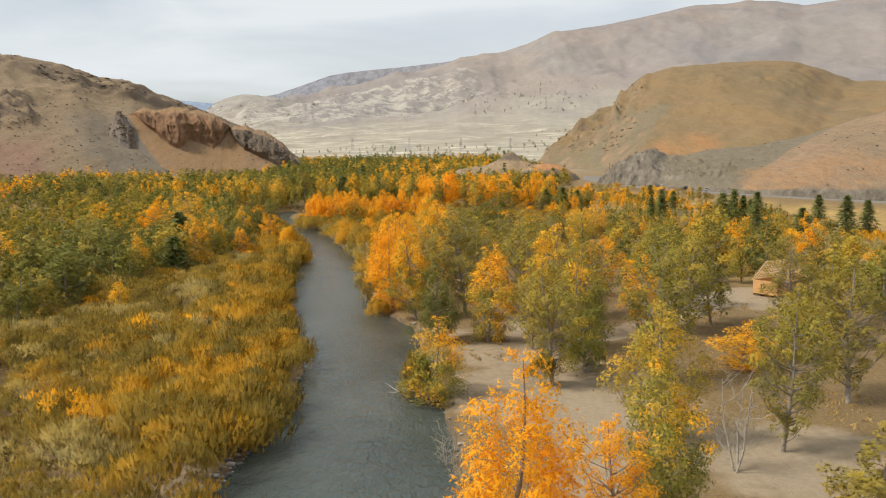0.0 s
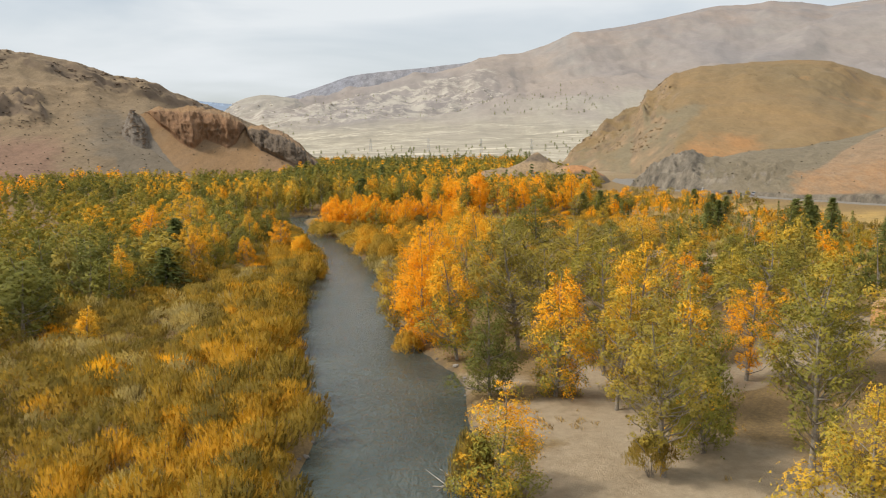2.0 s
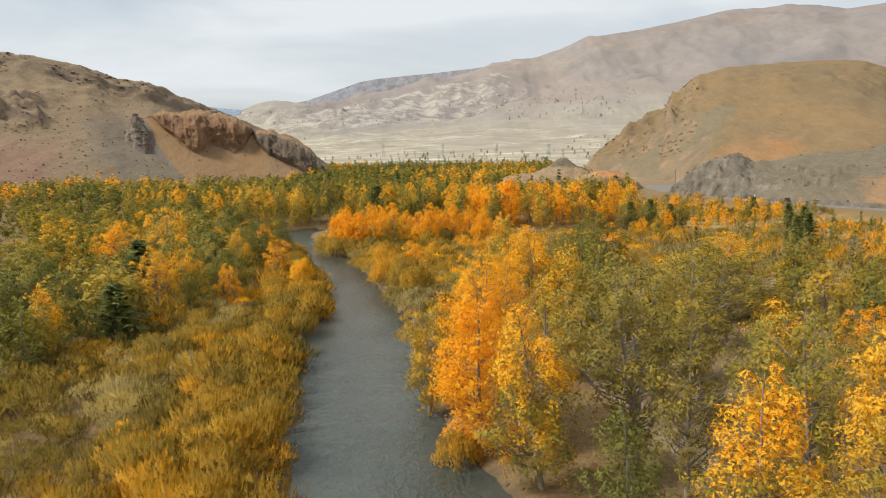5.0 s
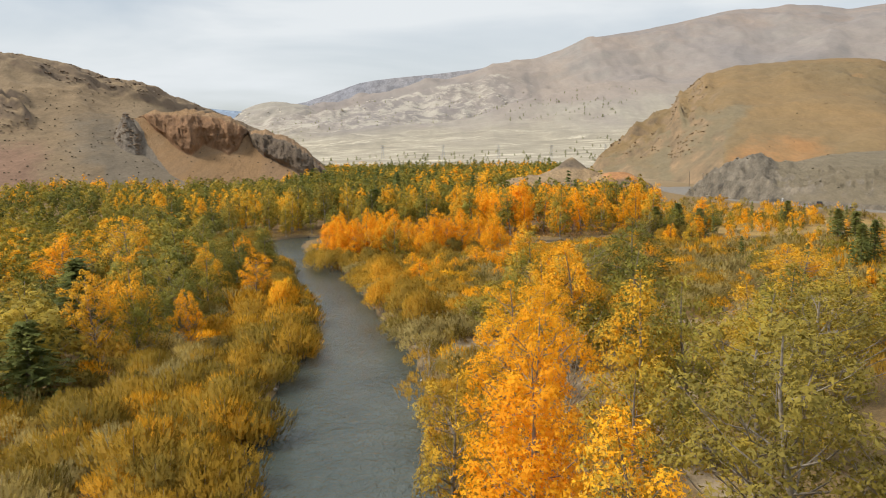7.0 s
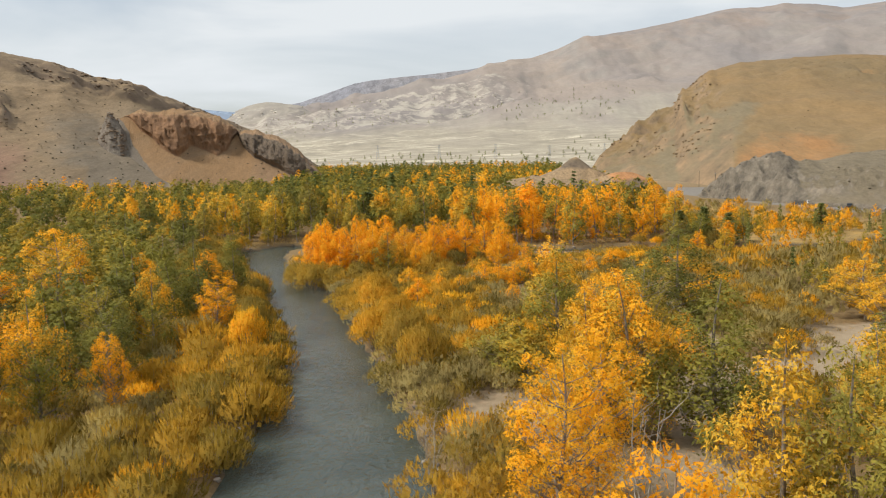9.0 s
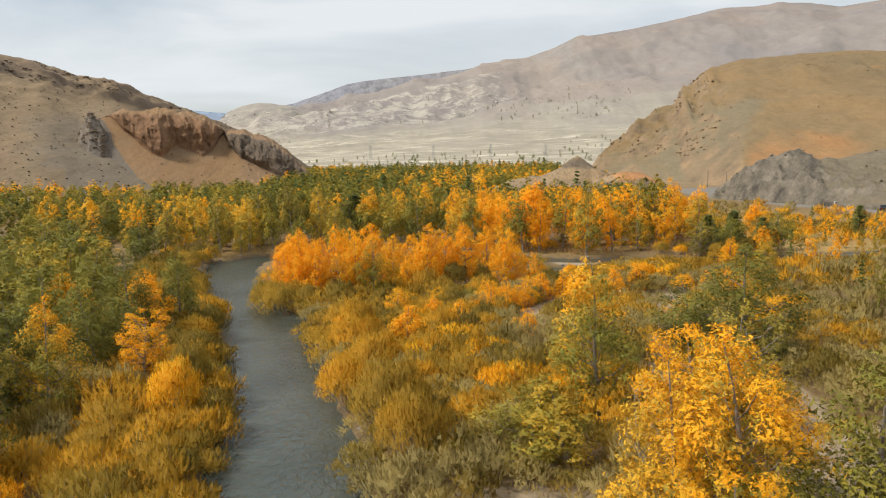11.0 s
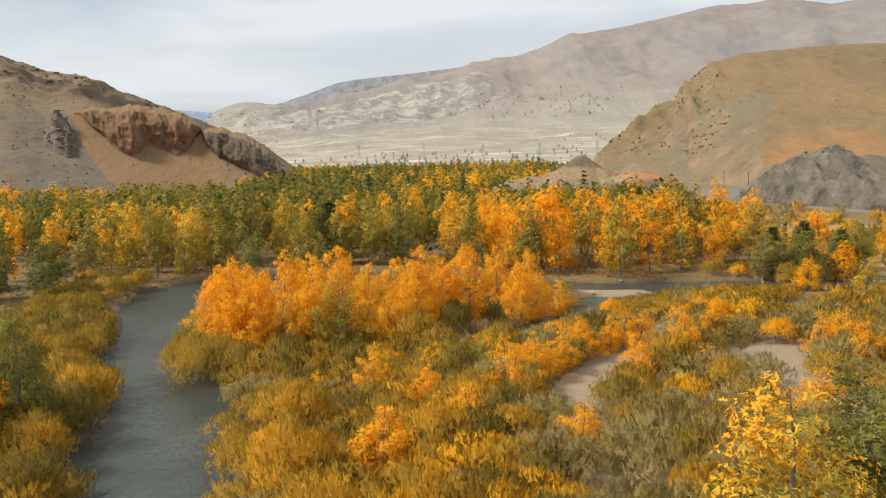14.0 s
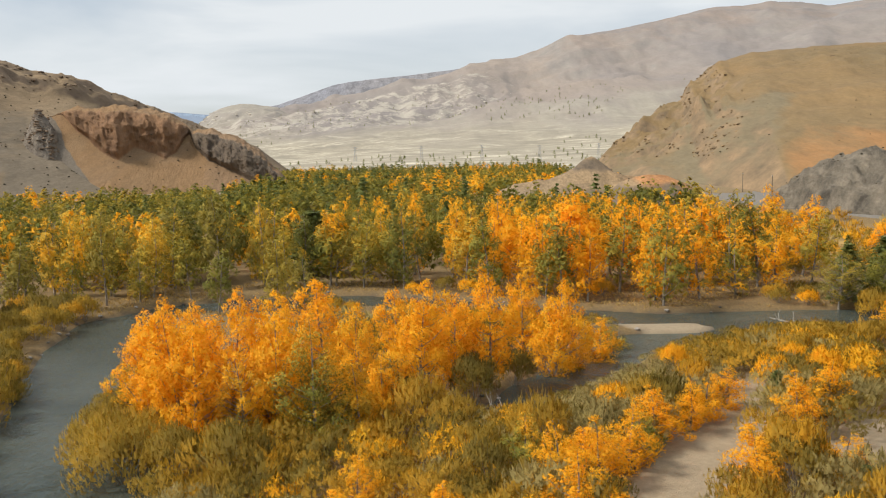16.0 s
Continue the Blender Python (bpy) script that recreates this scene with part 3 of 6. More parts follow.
def rock_spur(name, label, crest, base, az0, az1, daz):
    """A spur with an even talus slope, a ribbed cliff over it and a rounded top. crest, base: elevations by azimuth as seen from EYE."""
    az = np.arange(az0, az1, daz)
    arc = np.radians(az) * 720
    zt = EYE[2] + 726 * np.tan(np.radians(np.interp(az, *zip(*crest)))) + 1.6 * fbm(arc, arc * 0, 14, 4, 303, 0.6, True)
    foot = 640 + 8 * fbm(arc, arc * 0, 90, 2, 301)
    t = np.tan(np.radians(np.interp(az, *zip(*base))))
    zb = (EYE[2] + t * (foot + 5.8)) / (1 - 1.45 * t) + 3.0 * fbm(arc, arc * 0, 11, 3, 305)
    zb = np.minimum(np.maximum(zb, 1.0), zt - 0.5)
    rb = foot + (zb + 4) * 1.45
    tall = np.maximum(zt - zb, 0.5)
    rows = []
    for u in np.linspace(0, 1, 42):  # talus
        rows.append((foot + u * (zb + 4) * 1.45, -4 + (zb + 4) * u, 0 * az, 0 * az + 0.3 * min(1, u * 4) * float(step(1.0, 0.7, u))))
    for u in np.linspace(0, 1, 64)[1:]:  # cliff, leaning back, then rounding over
        rows.append((rb + tall * (0.30 * u + 0.75 * u ** 5), zb + tall * (u ** 0.92 * (1 - 0.06 * u)), np.full(az.shape, step(0.0, 0.12, u) * step(1.02, 0.8, u)), 0 * az + 0.2))
    for u in np.linspace(0, 1, 26)[1:]:  # top and back
        rows.append((rb + tall * 1.05 + 75 * u, zb + tall * 0.94 + tall * 0.06 * math.sin(min(1, u * 5) * 1.57) - (zt + 6) * max(0, u - 0.25) ** 1.3, 0 * az, 0 * az + 0.2))
    R, Zh, W, amp = (np.stack([r[i] for r in rows], 1) for i in range(4))
    W = W * step(0.5, 9.0, tall)[:, None]
    A = np.repeat(arc[:, None], R.shape[1], 1)
    ribs = fbm(A + 0.22 * Zh, Zh * 0.30, 17, 5, 307, 0.55, True)
    blocks = fbm(A, Zh * 0.8, 6.5, 4, 309, 0.6, True)
    big = fbm(A, Zh * 0.5, 42, 2, 311)
    R = R - W * (7.5 * ribs + 3.2 * blocks + 7.0 * big)
    Zh = Zh + W * 1.6 * blocks + step(0.5, 9.0, tall)[:, None] * step(0.0, 30.0, R - rb[:, None]) * 2.2 * fbm(A, R, 9, 4, 317, 0.6, True) + amp * fbm(A, R, 12, 4, 313) * 1.3
    az2 = np.radians(np.repeat(az[:, None], R.shape[1], 1))
    X_, Y_ = EYE[0] + R * np.sin(az2), EYE[1] + R * np.cos(az2)
    deg = np.degrees(az2) + 0.35 * fbm(X_, Y_, 20, 3, 315)
    u = np.clip(Zh / 45, 0, 1.3)
    zones = {"grey": 1.15 * step(-19.5 - 2.2 * u, -19.9 - 2.2 * u, deg), "red": 0.75 * step(-15.4, -13.6, deg) + 0.45 * W, "dark": step(-15.7, -14.9, deg), "rock": 0.75 * W, "up": u}
    ob = new(name, mesh_of(name, np.stack([X_, Y_, Zh], -1).reshape(-1, 3), grid_faces(*X_.shape)[:, ::-1], spur_mat, True, {key: val.ravel() for key, val in zones.items()}))
    return tagged(ob, label, "hill", kind="structure")


spur = rock_spur("spur_left", "orange-brown rocky spur with a ribbed cliff over an even talus slope",
                 [(-26, -1.6), (-23.8, -0.9), (-23.0, 0.9), (-22.4, 2.4), (-21, 2.85), (-18.6, 2.95), (-16.6, 2.62), (-15.6, 2.05), (-15.2, 1.75), (-15.0, 1.52), (-14, 1.62), (-12.2, 0.95), (-11.6, 0.45), (-11.2, 0.15), (-10.6, -0.6), (-9.6, -1.5)],
                 [(-26, 0.4), (-22.4, 2.6), (-21.6, 2.54), (-20.9, 1.77), (-20.2, 1.14), (-19.5, 0.43), (-18.8, 0.19), (-18.0, 0.8), (-17.3, 0.55), (-16.5, 0.0), (-15.9, 0.5), (-15.5, 1.3), (-15.2, 1.5), (-14.9, 0.6), (-14.2, -0.06), (-13.4, -0.4), (-12.6, -0.74), (-11.9, -1.2), (-9.6, -1.8)], -25.5, -9.6, 0.055)
crag = hill("crag_left", scree_mat, "grey rock crag above a scree slope", [(-23.7, 0.7), (-23.3, 1.75), (-23.0, 2.35), (-22.8, 2.80), (-22.65, 2.85), (-22.45, 2.5), (-22.2, 2.25), (-21.9, 1.75), (-21.7, 1.3), (-21.5, 0.75), (-21.2, 0.1)],
            [(-25, 668), (-21, 660)], [(-25, 712), (-21, 698)], -23.8, -21.2, 0.05, 56, 0.85, 2.2, 9, seed=41, gully=3.2, run=-25, knob=2.2, cat="rock", foot=8)
hill_right = hill("hill_right", hill_right_mat, "broad ochre hill with rock ribs", [(6.5, -1.5), (8.1, -0.7), (9.9, 0.97), (11, 1.6), (12.7, 2.4), (13.1, 3.5), (13.6, 3.97), (14.8, 4.88), (16.5, 5.34), (19.8, 5.55), (22.9, 5.52), (24.5, 5.35), (26.2, 4.8), (28, 3.95), (30, 3.9), (34, 4.6), (40, 6), (60, 7)],
                  [(6, 740), (9, 660), (12, 560), (16, 450), (25, 385), (40, 310), (60, 280)], [(6, 800), (9, 850), (13, 925), (20, 940), (28, 930), (40, 800), (60, 700)], 6.5, 60, 0.18, 120, 0.9, 4.0, 90, gully=4.0, run=40, seed=53, knob=1.5,
                  zones=lambda A, S: {"grey": np.maximum(0.85 * step(16.0, 13.0, A - 6.7 * S) * step(0.56, 0.34, S) * step(9.5, 12.5, A), 0.55 * step(15.5, 12.5, A) * step(0.8, 0.5, S)), "red": 0.62 * step(0.34, 0.10, S) * step(13.6, 16.0, A - 6.7 * S) * step(26, 20, A) + 0.30 * step(0.30, 0.42, S) * step(0.75, 0.6, S) * step(18, 23, A)},
                  extra=both(cliff_band(0.60, 0.80, 8.5, 15.5, 9, 57, 2.5), crags([(7.8, 13.4, 0.35, 1.0, 30, 8.0), (12.6, 14.6, 0.40, 0.62, 18, 9.0), (19, 26, 0.55, 0.9, 26, 3.5)], 59)))
foot_right = hill("foot_slope_right", foot_mat, "grey and ochre rocky foot slope above the road", [(13.6, -2.8), (14.6, -2.2), (16.0, -1.2), (16.8, -0.75), (18.1, -0.35), (19.2, -0.8), (20, -0.75), (22.2, -0.25), (25.2, 0.05), (28, 0.5), (32, 1.8), (38, 3.2), (48, 4.5), (60, 5)],
                  [(13, 392), (16, 352), (20, 318), (26, 285), (34, 262), (60, 235)], [(13, 400), (15, 390), (18, 384), (24, 385), (34, 380), (60, 360)], 13.6, 60, 0.12, 60, 0.62, 0.9, 20, gully=1.0, run=50, seed=67, knob=1.0, back=0.6, foot=2.6, extra=both(cliff_band(0.22, 0.5, 13.8, 20.5, 4, 69, 1.5), crags([(13.8, 18.8, 0.10, 0.98, 6, 2.0), (18.0, 25.5, 0.12, 0.50, 6, 1.6)], 73)),
                  zones=lambda A, S: {"grey": 1.2 * step(27.5, 25.4, A - 4 * S), "red": 0.45 * step(0.6, 0.2, S) * step(24.5, 26.5, A), "rock": 0.5 * step(14, 15, A) * step(19.4, 18.2, A)})
mountain = hill("mountain_far", mountain_mat, "high grey mountain with pale gravel fan at its foot", [(-45, 1.0), (-16, 2.0), (-11.5, 2.7), (-8.5, 3.35), (-5.4, 4.2), (-3, 4.75), (-0.5, 5.35), (1, 5.9), (3.6, 6.22), (5.3, 6.65), (6.9, 7.39), (9.4, 7.66), (12.3, 8.06), (14.7, 8.46), (16.4, 8.76), (18, 8.72), (19.6, 8.83), (20.9, 8.72), (22.8, 8.3), (24.8, 8.45), (32, 8.6), (45, 7)],
                [(-45, 980), (45, 1000)], [(-45, 3600), (-16, 3800), (0, 4300), (20, 4500), (45, 4200)], -24, 34, 0.17, 118, 1.5, 60, 760, seed=71, back=0.05, gully=68, run=50, knob=5, foot=2, cat="mountain",
                extra=crags([(-14, 4, 0.36, 0.62, 110, 13.0), (-3, 12, 0.42, 0.68, 140, 12.0), (-24, 34, 0.6, 0.88, 220, 14.0), (-24, 34, 0.16, 0.4, 120, 6.0)], 75),
                zones=lambda A, S: {"crag": 1.0 * step(0.34, 0.42, S) * step(0.72, 0.60, S) * step(14, 4, A) * (0.8 + 0.2 * step(4, 0, A)) + 0.55 * step(0.72, 0.8, S), "red": 0.5 * step(2, 10, A) * step(0.6, 0.8, S), "grey": 0.5 * step(0.5, 0.3, S)})
low_hills = hill("mountain_low", mountain_mat, "low pale rocky hills below the mountain", [(-30, 1.0), (-19, 0.3), (-17.0, 1.3), (-16.3, 2.2), (-16.0, 2.55), (-15.4, 3.05), (-14.6, 3.35), (-13.6, 3.55), (-12.6, 3.5), (-11.4, 3.3), (-10, 2.9), (-7.5, 2.4), (-5, 1.6)],
                 [(-30, 2100), (-5, 2100)], [(-30, 3000), (-5, 3000)], -30, -5, 0.14, 70, 1.1, 25, 160, seed=83, back=0.2, gully=22, run=30, knob=6, cat="mountain", foot=20, extra=crags([(-19, -6, 0.1, 0.85, 90, 9.0)], 85),
                 zones=lambda A, S: {"crag": 0.85 * step(0.1, 0.3, S), "grey": A * 0 + 0.55})
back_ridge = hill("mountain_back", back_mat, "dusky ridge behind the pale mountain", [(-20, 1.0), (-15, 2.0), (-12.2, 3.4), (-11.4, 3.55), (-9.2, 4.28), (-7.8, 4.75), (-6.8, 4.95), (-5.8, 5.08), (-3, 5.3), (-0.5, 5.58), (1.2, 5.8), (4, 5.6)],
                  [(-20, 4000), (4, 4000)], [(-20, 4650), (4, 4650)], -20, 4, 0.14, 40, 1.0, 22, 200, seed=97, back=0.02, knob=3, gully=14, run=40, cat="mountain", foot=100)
blue_ridge = hill("mountain_distant", blue_mat, "skyline ridge with haze blue painted into its colour", [(-30, 2.8), (-21, 3.1), (-17.8, 3.15), (-15, 2.9), (-10, 2.3)],
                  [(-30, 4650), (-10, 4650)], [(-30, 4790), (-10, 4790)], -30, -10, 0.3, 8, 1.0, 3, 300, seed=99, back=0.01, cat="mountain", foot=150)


def knoll(name, label, lobes, x0, x1, y0, y1, mat):
    xs, ys = np.meshgrid(np.arange(x0, x1, 1.5), np.arange(y0, y1, 1.5), indexing="ij")
    z = np.full(xs.shape, -2.0)
    for cx, cy, rx, ry, h, p in lobes:
        q = np.hypot((xs - cx) / rx, (ys - cy) / ry)
        z = np.maximum(z, h * np.clip(1 - q, -0.3, 1) ** p if p == 1 else h * (1 - np.clip(q, 0, 1.3) ** p))
    z = z + 1.1 * fbm(xs, ys, 14, 5, 7, 0.55, True) * np.clip(z / 5, 0, 1)
    return tagged(new(name, mesh_of(name, np.stack([xs, ys, z], -1).reshape(-1, 3), grid_faces(*xs.shape), mat, True, {"red": (step(48, 60, xs) * step(548, 532, ys)).ravel()})), label, "hill", kind="structure")


knoll_1 = knoll("knoll", "small bare brown knoll beside the road", [(40, 547, 38, 36, 16.0, 1.3), (41, 545, 22, 18, 19.0, 1.3), (61, 522, 23, 26, 12.0, 1.9), (58, 560, 32, 36, 11, 1.6), (22, 545, 34, 34, 10, 1.6)], -25, 115, 485, 605, knoll_mat)


# ---- plants ----
rng = np.random.default_rng(5)


def sprays_at(centre, way, length, width, spin, face=None):
    """Leaf sprays: one pointed blade at each centre, pointing along way, turned more or less towards face."""
    way = way / (np.linalg.norm(way, axis=1, keepdims=True) + 1e-9)
    r = spin.normal(size=centre.shape)
    if face is not None:
        r = r * 0.45 + face
    w = np.cross(way, r)
    w /= np.linalg.norm(w, axis=1, keepdims=True) + 1e-9
    ln, wd = length[:, None], width[:, None]
    a, b, t = centre - way * ln * 0.5 + w * wd * 0.5, centre - way * ln * 0.42 - w * wd * 0.5, centre + way * ln * 0.5
    turned = (np.cross(b - a, t - a) * (out_of(centre) if face is None else face)).sum(1, keepdims=True) < 0
    v = np.stack([np.where(turned, b, a), np.where(turned, a, b), t], 1)
    return v.reshape(-1, 3), np.arange(len(centre) * 3).reshape(-1, 3)


def out_of(p):
    """Outwards and up from the middle of a plant that stands at the origin."""
    o = np.stack([p[:, 0], p[:, 1], 0.35 * (p[:, 2] - 0.4 * p[:, 2].max())], -1)
    o /= np.linalg.norm(o, axis=1, keepdims=True) + 0.4
    return o + np.array([0, 0, 0.35])


def unit(a):
    return a / (np.linalg.norm(a, axis=-1, keepdims=True) + 1e-9)


def soft_normals(v, face=None, own=0.52, g=np.random.default_rng(77)):
    """One normal for each blade, between its own and that of the leafy surface about it."""
    q = v.reshape(-1, 3, 3)
    n = unit(np.cross(q[:, 1] - q[:, 0], q[:, 2] - q[:, 0]))
    m = own * n + (out_of(q.mean(1)) if face is None else face) * 0.95 + g.normal(size=n.shape) * 0.12
    return np.repeat(unit(m), 3, axis=0)


def limb(g, start, out, rise, length, n=4, wob=0.12):
    t = np.linspace(0, 1, n)[:, None]
    p = start + out * length * t + np.array([0, 0, 1.0]) * rise * length * t ** 1.4
    p[1:] += g.normal(size=(n - 1, 3)) * wob * length * 0.35
    return p


def tufts_of(g, centres, radii, leaves, leaf, flat=1.05, slim=0.62, droop=0.2, lift=0.12):
    """Leaves gathered in tufts: fuller on the outside and above, each tuft shaded as a mass of its own."""
    share = radii ** 2 / (radii ** 2).sum()
    pick = g.choice(len(centres), leaves, p=share)
    d = unit(g.normal(size=(leaves, 3)))
    d[:, 2] = np.where((d[:, 2] < -0.25) & (g.uniform(size=leaves) < 0.6), -d[:, 2], d[:, 2])
    reach = g.uniform(0.12, 1.0, leaves) ** 0.42 * np.where(g.uniform(size=leaves) < 0.10, 1.35, 1.0)
    c = centres[pick] + d * (radii[pick] * reach)[:, None] * np.array([1.0, 1.0, flat])
    c[:, 2] = np.maximum(c[:, 2], 0.12)
    tree_out = out_of(centres)[pick]
    face = unit(d * np.array([1, 1, 1.25]) * 0.8 + tree_out * 0.55 + np.array([0, 0, lift]))
    way = np.cross(d, g.normal(size=(leaves, 3))) + d * 0.5 + np.array([0, 0, -droop])
    v, f = sprays_at(c, way, leaf * g.uniform(0.65, 1.35, leaves), leaf * slim * g.uniform(0.7, 1.25, leaves), g, face)
    return v, f, soft_normals(v, face, 0.42)


PROFILES = {"full": ([0, 0.12, 0.35, 0.6, 0.82, 1.0], [0.55, 0.86, 1.0, 0.84, 0.52, 0.10]), "cone": ([0, 0.10, 0.28, 0.6, 0.85, 1.0], [0.62, 0.95, 1.0, 0.70, 0.34, 0.06]),
            "spire": ([0, 0.15, 0.4, 0.7, 0.9, 1.0], [0.35, 0.72, 0.95, 0.80, 0.45, 0.14]), "open": ([0, 0.2, 0.5, 0.75, 0.9, 1.0], [0.25, 0.65, 1.0, 0.92, 0.62, 0.2])}


def poplar_parts(seed, leaves, leaf, height=10.0, radius=2.7, low=0.08, form="full", tufts=60, limbs=18, tuft=0.32, flat=1.05, droop=0.2, lean=0.35, sides=4, twigs=0):
    """Wood and foliage of a poplar: a leaning stem, limbs that rise to leafy tufts, an uneven outline with gaps."""
    g = np.random.default_rng(seed)
    wood = Shape()
    t = np.linspace(0, 1, 7)
    tip = g.normal(size=2) * lean
    stem = np.stack([tip[0] * t * 2 + 0.25 * np.sin(t * 5 + g.uniform(0, 6)) * t, tip[1] * t * 2 + 0.25 * np.sin(t * 4 + g.uniform(0, 6)) * t, t * height * 0.94], -1)
    stem[0, 2] = -0.4
    wood.tube(stem, 0.17, 0.02, 6 if sides > 3 else 4)
    along = lambda z: np.stack([np.interp(z, stem[:, 2], stem[:, a]) for a in (0, 1)] + [z], -1)
    hs, prof = np.linspace(0, 1, 60), np.interp(np.linspace(0, 1, 60), *PROFILES[form])
    cum = np.cumsum(prof + 0.12)
    u = (np.arange(tufts) + g.uniform(0, 1, tufts)) / tufts
    h = np.interp(u * cum[-1], cum, hs)
    pr = np.interp(h, *PROFILES[form])
    a = np.arange(tufts) * 2.399 + g.uniform(-0.6, 0.6, tufts)
    # some sides of the crown reach further than others
    swell = 1 + 0.38 * np.sin(a * 2 + g.uniform(0, 6)) * np.sin(h * 7 + g.uniform(0, 6))
    rho = radius * pr * np.sqrt(g.uniform(0.06, 0.95, tufts)) * swell
    size = radius * tuft * g.uniform(0.5, 1.35, tufts) * (0.45 + 0.55 * pr)
    z = (low + (0.975 - low) * h) * height
    cen = along(z)
    cen[:, 0] += np.cos(a) * rho
    cen[:, 1] += np.sin(a) * rho
    for i in np.argsort(-rho)[:limbs]:
        z0 = max(0.06 * height, z[i] - rho[i] * g.uniform(0.5, 1.1))
        s = along(np.array([z0]))[0]
        mid = s + (cen[i] - s) * np.array([0.55, 0.55, 0.38]) + g.normal(size=3) * 0.08
        wood.tube([s, mid, cen[i]], 0.055 * (1.25 - z0 / height), 0.012, sides)
        for _ in range(twigs):
            e = mid + (cen[i] - mid) * g.uniform(0.3, 1.0)
            out = unit(cen[i] - s + g.normal(size=3) * 0.8 + np.array([0, 0, 0.5]))
            wood.tube([e, e + out * size[i] * g.uniform(0.8, 1.6)], 0.016, 0.006, 3)
    v, f, n = tufts_of(g, cen, size, leaves, leaf, flat, 0.62, droop)
    return wood, v, f, n


def conifer_parts(seed, height=12.0, radius=2.1, whorls=22, per=9, sprays=5, leaf=0.8):
    g = np.random.default_rng(seed)
    wood = Shape()
    wood.tube([(0, 0, -0.4), (0.05, 0, height * 0.5), (0, 0.05, height * 0.98)], 0.17, 0.02, 6)
    c, d = [], []
    for i in range(whorls):
        h = 0.06 + 0.92 * (i / whorls)
        for j in range(per):
            a = j / per * 6.283 + i * 1.3 + g.uniform(-0.35, 0.35)
            ln = radius * (1 - h) ** 0.8 * g.uniform(0.65, 1.15) + 0.12
            o = np.array([math.cos(a), math.sin(a), 0.0])
            z = h * height + g.uniform(-0.2, 0.2)
            for u in np.linspace(0.25, 1.0, sprays):
                c.append(o * ln * u + np.array([0, 0, z + 0.25 * ln * u - 0.45 * ln * u * u]) + g.normal(size=3) * 0.10)
                d.append(o + np.array([0, 0, 0.15 - 0.5 * u]) + g.normal(size=3) * 0.45)
    c, d = np.array(c), np.array(d)
    n = len(c)
    v, f = sprays_at(c, d, leaf * g.uniform(0.7, 1.3, n), leaf * 0.5 * g.uniform(0.7, 1.3, n), g)
    return wood, v, f, soft_normals(v)


def bare_parts(seed, height=7.0, radius=2.6, stems=3, leaves=160):
    """A dying tree: pale forked limbs, many twigs and few leaves."""
    g = np.random.default_rng(seed)
    wood = Shape()
    tips = []
    for s in range(stems):
        a0 = s * 6.283 / stems + g.uniform(0, 1)
        stem = limb(g, np.array([0, 0, -0.3]), np.array([math.cos(a0), math.sin(a0), 0]) * 0.35, 2.2, height * 0.42, 6, 0.07)
        wood.tube(stem, 0.10, 0.02, 5)
        for i in range(9):
            u = g.uniform(0.25, 0.98)
            b = np.array([np.interp(u * 5, range(6), stem[:, q]) for q in (0, 1, 2)])
            a = g.uniform(0, 6.283)
            br = limb(g, b, np.array([math.cos(a), math.sin(a), 0.1]), g.uniform(0.5, 1.3), radius * g.uniform(0.35, 0.75), 5, 0.14)
            wood.tube(br, 0.035, 0.010, 4)
            for _ in range(6):
                w = g.uniform(0.3, 1.0)
                e = np.array([np.interp(w * 4, range(5), br[:, q]) for q in (0, 1, 2)])
                tip = e + (g.normal(size=3) + np.array([0, 0, 0.5])) * 0.42
                wood.tube([e, (e + tip) / 2 + g.normal(size=3) * 0.06, tip], 0.014, 0.006, 3)
                tips.append(tip)
    tips = np.array(tips)
    c = tips[g.integers(0, len(tips), leaves)] + g.normal(size=(leaves, 3)) * 0.15
    v, f = sprays_at(c, g.normal(size=(leaves, 3)), np.full(leaves, 0.2), np.full(leaves, 0.13), g)
    return wood, v, f, soft_normals(v)


def bush_parts(seed, leaves, leaf, height=4.0, radius=2.4, tufts=26):
    """A round willow bush: many stems from one foot, a dome of upright leafy tufts down to the ground."""
    g = np.random.default_rng(seed)
    wood = Shape()
    i = np.arange(tufts)
    lean = np.sqrt((i + 0.5) / tufts)
    a = i * 2.399 + g.uniform(-0.3, 0.3, tufts)
    cen = np.stack([np.cos(a) * radius * 0.86 * lean, np.sin(a) * radius * 0.86 * lean, height * (0.18 + 0.66 * np.sqrt(np.maximum(0, 1 - 0.92 * lean ** 2))) * g.uniform(0.85, 1.1, tufts)], -1)
    size = radius * 0.30 * g.uniform(0.75, 1.25, tufts)
    for c in cen[::2]:
        wood.tube([c * np.array([0.12, 0.12, 0]) + np.array([0, 0, -0.2]), c * np.array([0.5, 0.5, 0.55]), c], 0.035, 0.008, 3)
    share = g.choice(tufts, leaves)
    d = unit(g.normal(size=(leaves, 3)))
    d[:, 2] = np.where((d[:, 2] < -0.3) & (g.uniform(size=leaves) < 0.5), -d[:, 2], d[:, 2])
    p = cen[share] + d * (size[share] * g.uniform(0.15, 1.0, leaves) ** 0.45)[:, None] * np.array([1, 1, 1.15])
    p[:, 2] = np.maximum(p[:, 2], 0.08)
    out = unit(cen * np.array([1, 1, 0.9]))[share]
    face = unit(d * 0.45 + out * 0.7 + np.array([0, 0, 0.15]))
    way = out * 0.5 + np.array([0, 0, 1.0]) + g.normal(size=(leaves, 3)) * 0.35
    v, f = sprays_at(p, way, leaf * g.uniform(0.7, 1.4, leaves), leaf * 0.40 * g.uniform(0.7, 1.3, leaves), g, face)
    return wood, v, f, soft_normals(v, face, 0.08)


